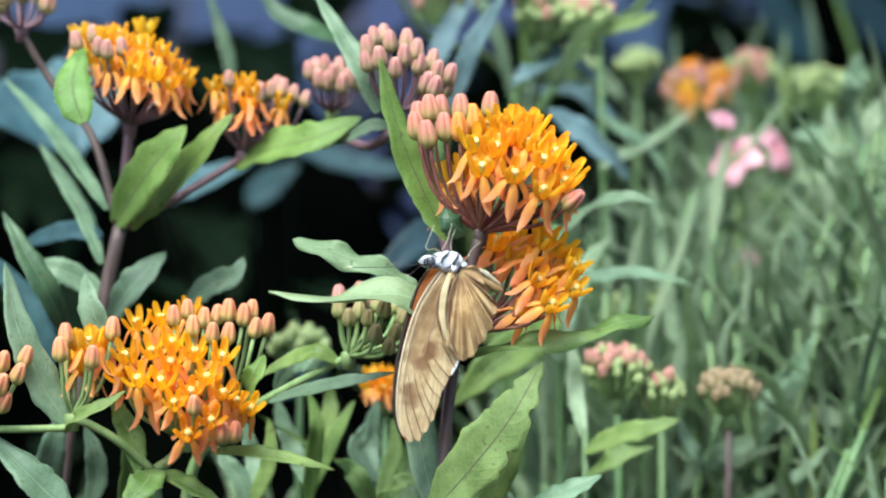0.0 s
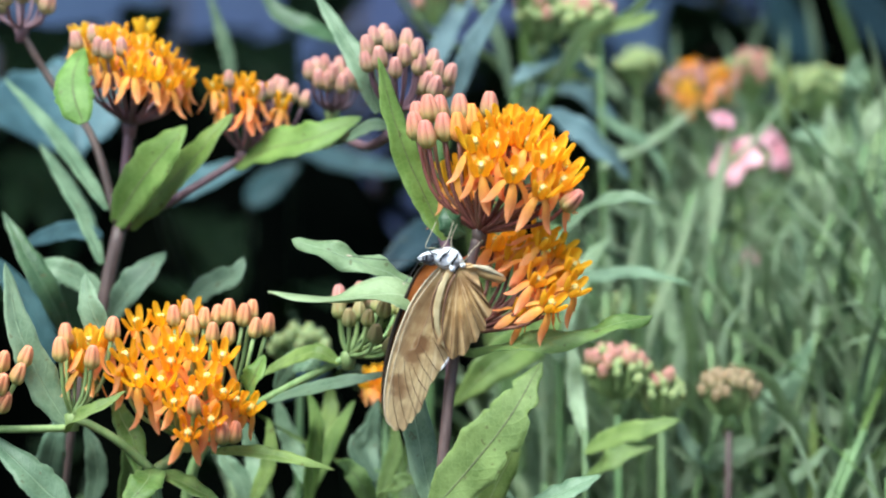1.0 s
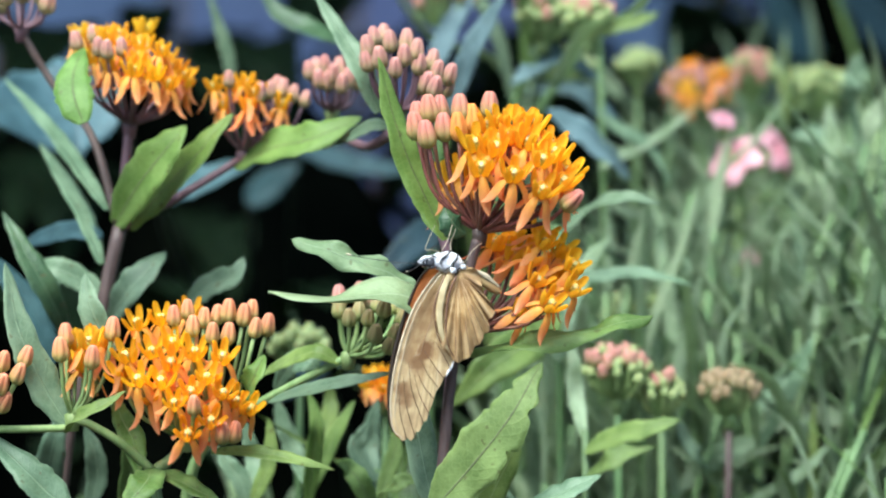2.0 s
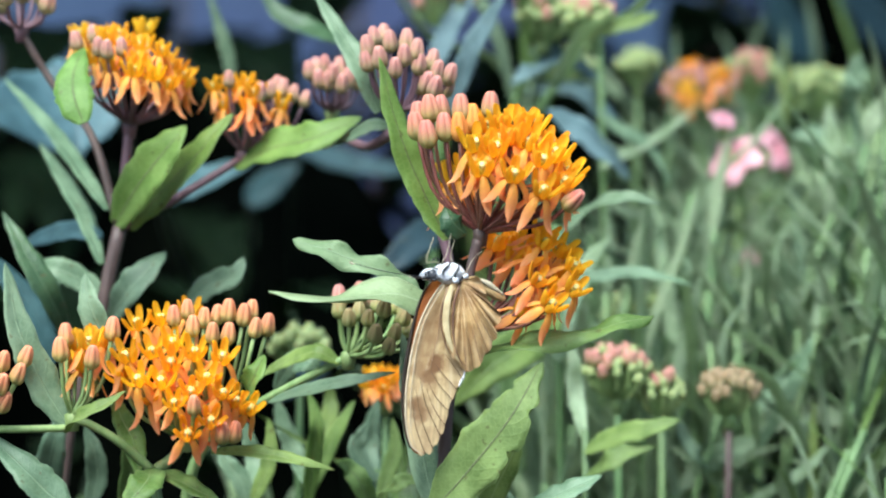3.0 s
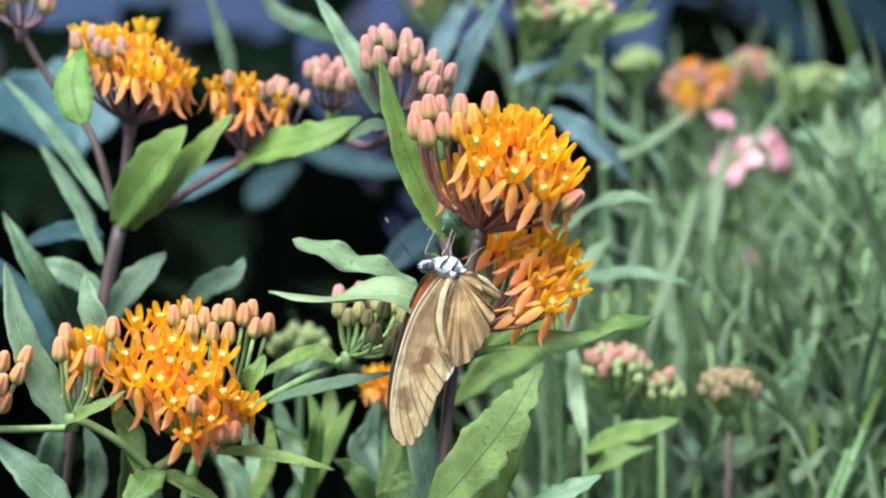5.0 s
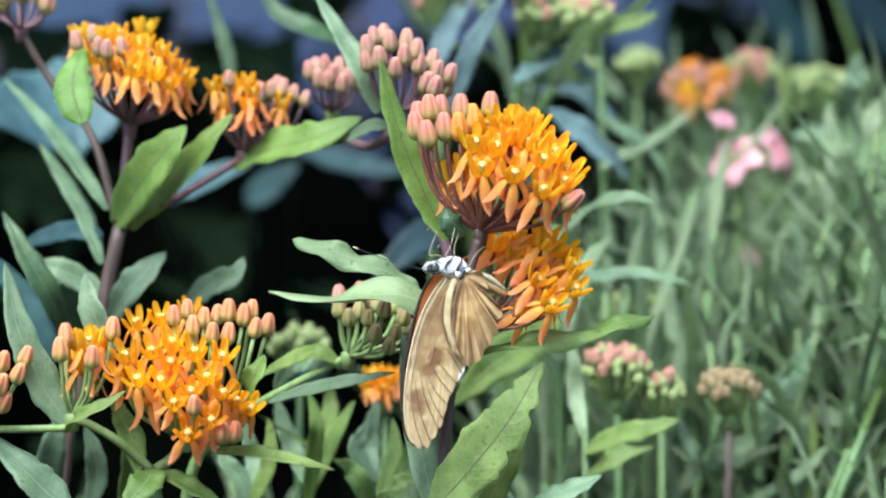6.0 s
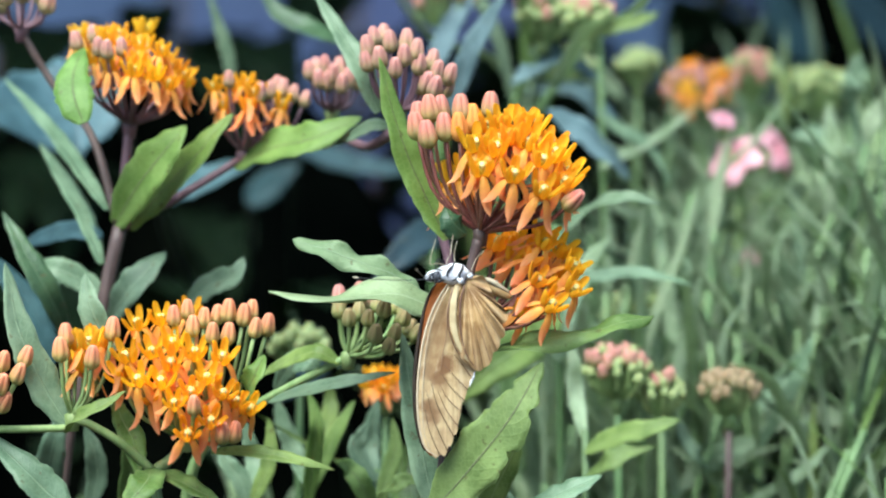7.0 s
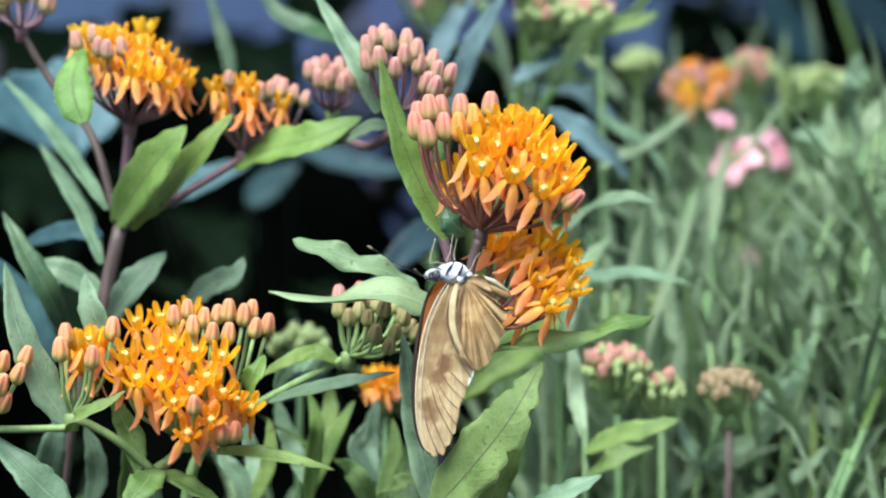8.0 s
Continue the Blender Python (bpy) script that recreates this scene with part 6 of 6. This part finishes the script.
    hm4 = aim((-0.00488, 0.0002, 0.00244), Vector((-0.00949, 0.0, 0.00135)) - Vector((-0.00488, 0.0002, 0.00244)))
    lathe([(0, 0.0011), (0.0008, 0.0015), (0.0019, 0.0016), (0.003, 0.0013), (0.004, 0.0008), (0.0046, 0.0002)], 18, v, f, u, m=hm4)
    v = [p + Vector((noise.noise(p * 1300), 0, noise.noise(p * 1300 + Vector((0, 5, 0))))) * 0.00018 for p in v]
    head = part("head", mesh_of("head", v, f, FUR, u), ob, BODY, "white head with dark markings")
    v, f, u = [], [], []
    em = aim((-0.00664, -0.0007, 0.00203), (0.0, -1, -0.05))
    lathe([(0, 0.00122), (0.0004, 0.0012), (0.0008, 0.00095), (0.001, 0.0006), (0.0011, 0.0001)], 20, v, f, u, m=em)
    part("eye", mesh_of("eye", v, f, EYE, u), head, BODY, "mottled dark eye")
    for a, b2, fur in (((-0.00745, -0.0012, 0.00312), (-0.00962, -0.0018, 0.0019), FUR), ((-0.00745, -0.0012, 0.00109), (-0.00935, -0.0018, 0.00123), BLACK)):
        part("palp", tube("palp", [a, Vector(a).lerp(Vector(b2), 0.5) + Vector((0, -0.0003, 0.0002)), b2], [0.0004, 0.00045, 0.00015], fur, 8, 7), head, BODY)
    for a, b2, wide in (((-0.00488, -0.0008, 0.00081), (-0.00746, -0.0006, 0.00041), 0.0005), ((-0.00813, -0.0014, 0.00258), (-0.0084, -0.0016, 0.00109), 0.0003), ((-0.00502, -0.0012, 0.00312), (-0.00651, -0.0012, 0.00352), 0.0002)):
        part("marking", tube("marking", [a, Vector(a).lerp(Vector(b2), 0.5) + Vector((0, -0.0003, 0.0001)), b2], [0.0001, wide, 0.0001], BLACK, 8, 7), head, BODY, "black head marking")
    coil = [Vector((-0.00678, -0.0012, 0.00352))]
    for k in range(14):
        a = radians(200 - 34 * k)
        r = 0.001 - 0.00004 * k
        coil.append(Vector((-0.00556, -0.0012, 0.00501)) + Vector((r * math.cos(a), 0, r * math.sin(a))))
    part("proboscis", tube("proboscis", coil, [0.00016, 0.00014, 0.0001], BLACK, 40, 6), head, BODY, "coiled black proboscis")
    v, f, u = [], [], []
    am = aim((0.00163, 0.0014, 0.00067), Vector((0.01075, 0.003, -0.00519)) - Vector((0.00163, 0.0014, 0.00067)))
    lathe([(0, 0.0008), (0.001, 0.0011), (0.003, 0.0012), (0.005, 0.0013), (0.0068, 0.00135), (0.0085, 0.0013), (0.0096, 0.0011), (0.0104, 0.0007), (0.0108, 0.0001)], 16, v, f, u, m=am)
    abdomen = part("abdomen", mesh_of("abdomen", v, f, TAN, u), ob, BODY, "slender tan abdomen")
    part("stripe", tube("stripe", [(0.00379, 0.0002, 0.00054), (0.00678, 0.001, -0.00109), (0.01019, 0.002, -0.00382)], [0.0003, 0.00075, 0.0003], LEG, 10, 8), abdomen, BODY, "cream side stripe")
    for pts in ([(-0.00353, -0.001, 0.00447), (-0.00394, -0.003, 0.00501), (-0.00272, -0.001, 0.00718), (-0.00163, 0.002, 0.01126)], [(-0.00434, -0.001, 0.00434), (-0.00596, -0.003, 0.00501), (-0.00785, -0.003, 0.00515), (-0.00705, -0.002, 0.00785), (-0.00583, 0.0, 0.01084)],
                [(0.00053, -0.0012, 0.00163), (0.00187, -0.003, 0.00272), (0.00323, -0.002, 0.00501), (0.00557, 0.002, 0.00691)], [(-0.00162, 0.003, 0.00379), (-0.00189, 0.004, 0.00651), (-0.0008, 0.004, 0.00991)]):
        part("leg", tube("leg", pts, [0.00013, 0.0001, 0.00008, 0.00006], LEG, 18, 6), ob, BODY, "thin cream leg")
    feelers = []
    for root in ((-0.00894, -0.0014, 0.00149), (-0.00869, 0.001, 0.00176)):
        v, f, u = [], [], []
        tube_data([(0, 0, 0), (0.006, 0, 0.0003), (0.012, 0, 0.0002), (0.0172, 0, -0.0002)], [0.00011, 0.0001, 0.0001, 0.0001], 16, 6, v, f, u)
        black = len(f)
        tube_data([(0.0168, 0, -0.00015), (0.0175, 0, -0.0002), (0.0182, 0, -0.0003)], [0.00016, 0.00024, 0.00012], 4, 7, v, f, u)
        me = mesh_of("antenna", v, f, [BLACK, LEG], u, [0] * black + [1] * (len(f) - black))
        feelers.append((part("antenna", me, ob, BODY @ Matrix.Translation(root), "black antenna with a pale club"), root))
    return ob, feelers, abdomen


fly, feelers, abdomen = butterfly()


def pointing(root, x, y, z):
    """An antenna's pose in the butterfly's space, along (x, y, z)."""
    d = Vector((x, y, z)).normalized()
    side = d.cross(Vector((0.2, 0.3, 1))).normalized()
    m = Matrix((d, side, d.cross(side))).transposed().to_4x4()
    return Matrix.Translation(root) @ m


def motions():
    # the butterfly swings and shuffles on its foothold: x, z of the wing joint, turn in the picture plane, tilt of the wings
    rows = []
    for t, at, turn, tilt in (
        (0, (0.00380, -0.01047, 0.61606), 0, 0),
        (0.5, (0.00366, -0.01047, 0.61606), 0.2, 0),
        (0.6, (0.00366, -0.01045, 0.61625), 2.6, 7),
        (0.7, (0.00366, -0.01044, 0.61633), 4.3, 15),
        (0.8, (0.0035, -0.01044, 0.6164), 4.6, 13),
        (1.0, (0.00332, -0.01043, 0.61646), 4.7, 11),
        (1.2, (0.00332, -0.01043, 0.61646), 4.2, 8),
        (1.5, (0.00332, -0.01044, 0.61633), 3.1, 4),
        (1.7, (0.00339, -0.01046, 0.61619), 2.6, 3),
        (2.2, (0.00352, -0.01054, 0.61538), 2, 2),
        (2.8, (0.00346, -0.01067, 0.61417), 1.5, 0),
        (3.0, (0.00415, -0.01075, 0.61336), -3.2, 0),
        (3.2, (0.00461, -0.01087, 0.61228), -7.5, 0),
        (3.5, (0.00474, -0.01090, 0.61195), -9, 0),
        (4.0, (0.00457, -0.01092, 0.61174), -8.6, 0),
        (4.2, (0.00427, -0.01087, 0.61228), -6, 0),
        (4.5, (0.00332, -0.01066, 0.61424), 1.8, 0),
        (4.7, (0.00325, -0.01063, 0.61457), 2.8, 0),
        (5.2, (0.00380, -0.01061, 0.61471), 1, 0),
        (5.8, (0.00447, -0.01061, 0.61471), -1, 0),
        (6.0, (0.00474, -0.01060, 0.61478), -1.6, 0),
        (6.2, (0.00488, -0.01063, 0.61457), -3, 0),
        (6.5, (0.00549, -0.01072, 0.61363), -6.7, 0),
        (7.0, (0.00529, -0.01075, 0.61336), -6.5, 0),
        (7.5, (0.00522, -0.01073, 0.61356), -6.2, 0),
        (8.0, (0.00519, -0.01073, 0.61362), -6.1, 0),
    ):
        rows.append((t, pose(*at, -6) @ pose(0, 0, 0, tilt, turn, 0)))
    walk(fly, rows)
    first = [
        (0, -0.977, -0.202, -0.060),
        (0.5, -0.977, -0.202, -0.064),
        (0.7, -0.959, -0.283, 0.023),
        (1.5, -0.965, -0.261, 0.023),
        (1.7, -0.973, -0.223, 0.054),
        (2.8, -0.981, -0.131, 0.140),
        (3.0, -0.951, -0.203, 0.234),
        (3.2, -0.932, -0.091, 0.350),
        (3.5, -0.973, -0.000, 0.299),
        (4.0, -0.983, -0.000, 0.240),
        (4.2, -0.911, -0.257, 0.323),
        (4.3, -0.711, -0.535, 0.457),
        (4.4, -0.624, -0.532, 0.573),
        (4.5, -0.532, -0.548, 0.645),
        (4.6, -0.368, -0.585, 0.723),
        (4.7, -0.375, -0.566, 0.734),
        (5.2, -0.611, -0.601, 0.516),
        (5.8, -0.965, -0.000, 0.295),
        (6.0, -0.969, -0.000, 0.328),
        (6.2, -0.642, -0.366, 0.674),
        (6.4, -0.598, -0.392, 0.699),
        (6.6, -0.924, -0.209, 0.320),
        (6.8, -0.953, -0.226, 0.201),
        (7.0, -0.969, -0.211, 0.126),
        (7.5, -0.972, -0.211, 0.106),
        (7.8, -0.866, -0.436, 0.244),
        (8.0, -0.726, -0.479, 0.493),
    ]
    walk(feelers[0][0], [(t, pointing(feelers[0][1], *d)) for t, *d in first])
    second = [
        (0, -0.203, -0.962, -0.180),
        (0.5, -0.202, -0.962, -0.181),
        (0.8, -0.209, -0.951, -0.227),
        (1.5, -0.190, -0.975, -0.116),
        (2.8, -0.193, -0.978, -0.080),
        (3.0, -0.181, -0.983, -0.005),
        (3.5, -0.173, -0.979, 0.111),
        (4.0, -0.173, -0.979, 0.110),
        (4.2, -0.176, -0.977, 0.124),
        (4.4, 0.042, -0.953, 0.300),
        (4.5, 0.209, -0.820, 0.533),
        (4.7, 0.273, -0.769, 0.578),
        (5.2, 0.263, -0.850, 0.456),
        (5.8, 0.246, -0.910, 0.334),
        (6.0, 0.174, -0.939, 0.296),
        (6.2, 0.360, -0.757, 0.546),
        (6.4, 0.271, -0.843, 0.465),
        (6.6, 0.020, -0.954, 0.300),
        (6.8, -0.087, -0.983, 0.161),
        (7.0, -0.137, -0.983, 0.122),
        (7.2, -0.139, -0.989, 0.046),
        (7.5, -0.189, -0.982, -0.002),
        (7.8, -0.181, -0.983, 0.004),
        (8.0, -0.155, -0.982, 0.107),
    ]
    walk(feelers[1][0], [(t, pointing(feelers[1][1], *d)) for t, *d in second])
    # the abdomen lifts from the wings and sinks back
    root = Matrix.Translation((0.00272, 0.0012, 0.00108))
    walk(abdomen, [(t, root @ pose(0, 0, 0, 0, -lift, 0) @ root.inverted()) for t, lift in ((0.0, 0), (0.5, 0), (0.6, 15), (0.7, 21), (1.0, 17), (1.2, 12), (1.4, 7), (1.7, 3), (2.8, 0), (8.0, 0))])
    # a breath of wind leans the flowering stem a hair's breadth
    base = main_plant.matrix_basis.translation
    walk(main_plant, [(t, pose(*base, 0, lean, 0)) for t, lean in ((0.0, 0.0), (0.5, 0.0), (0.8, -0.022), (1.7, -0.022), (2.8, 0.0), (4.2, 0.0), (4.5, -0.006), (5.8, 0.0), (8.0, 0.0))])


motions()
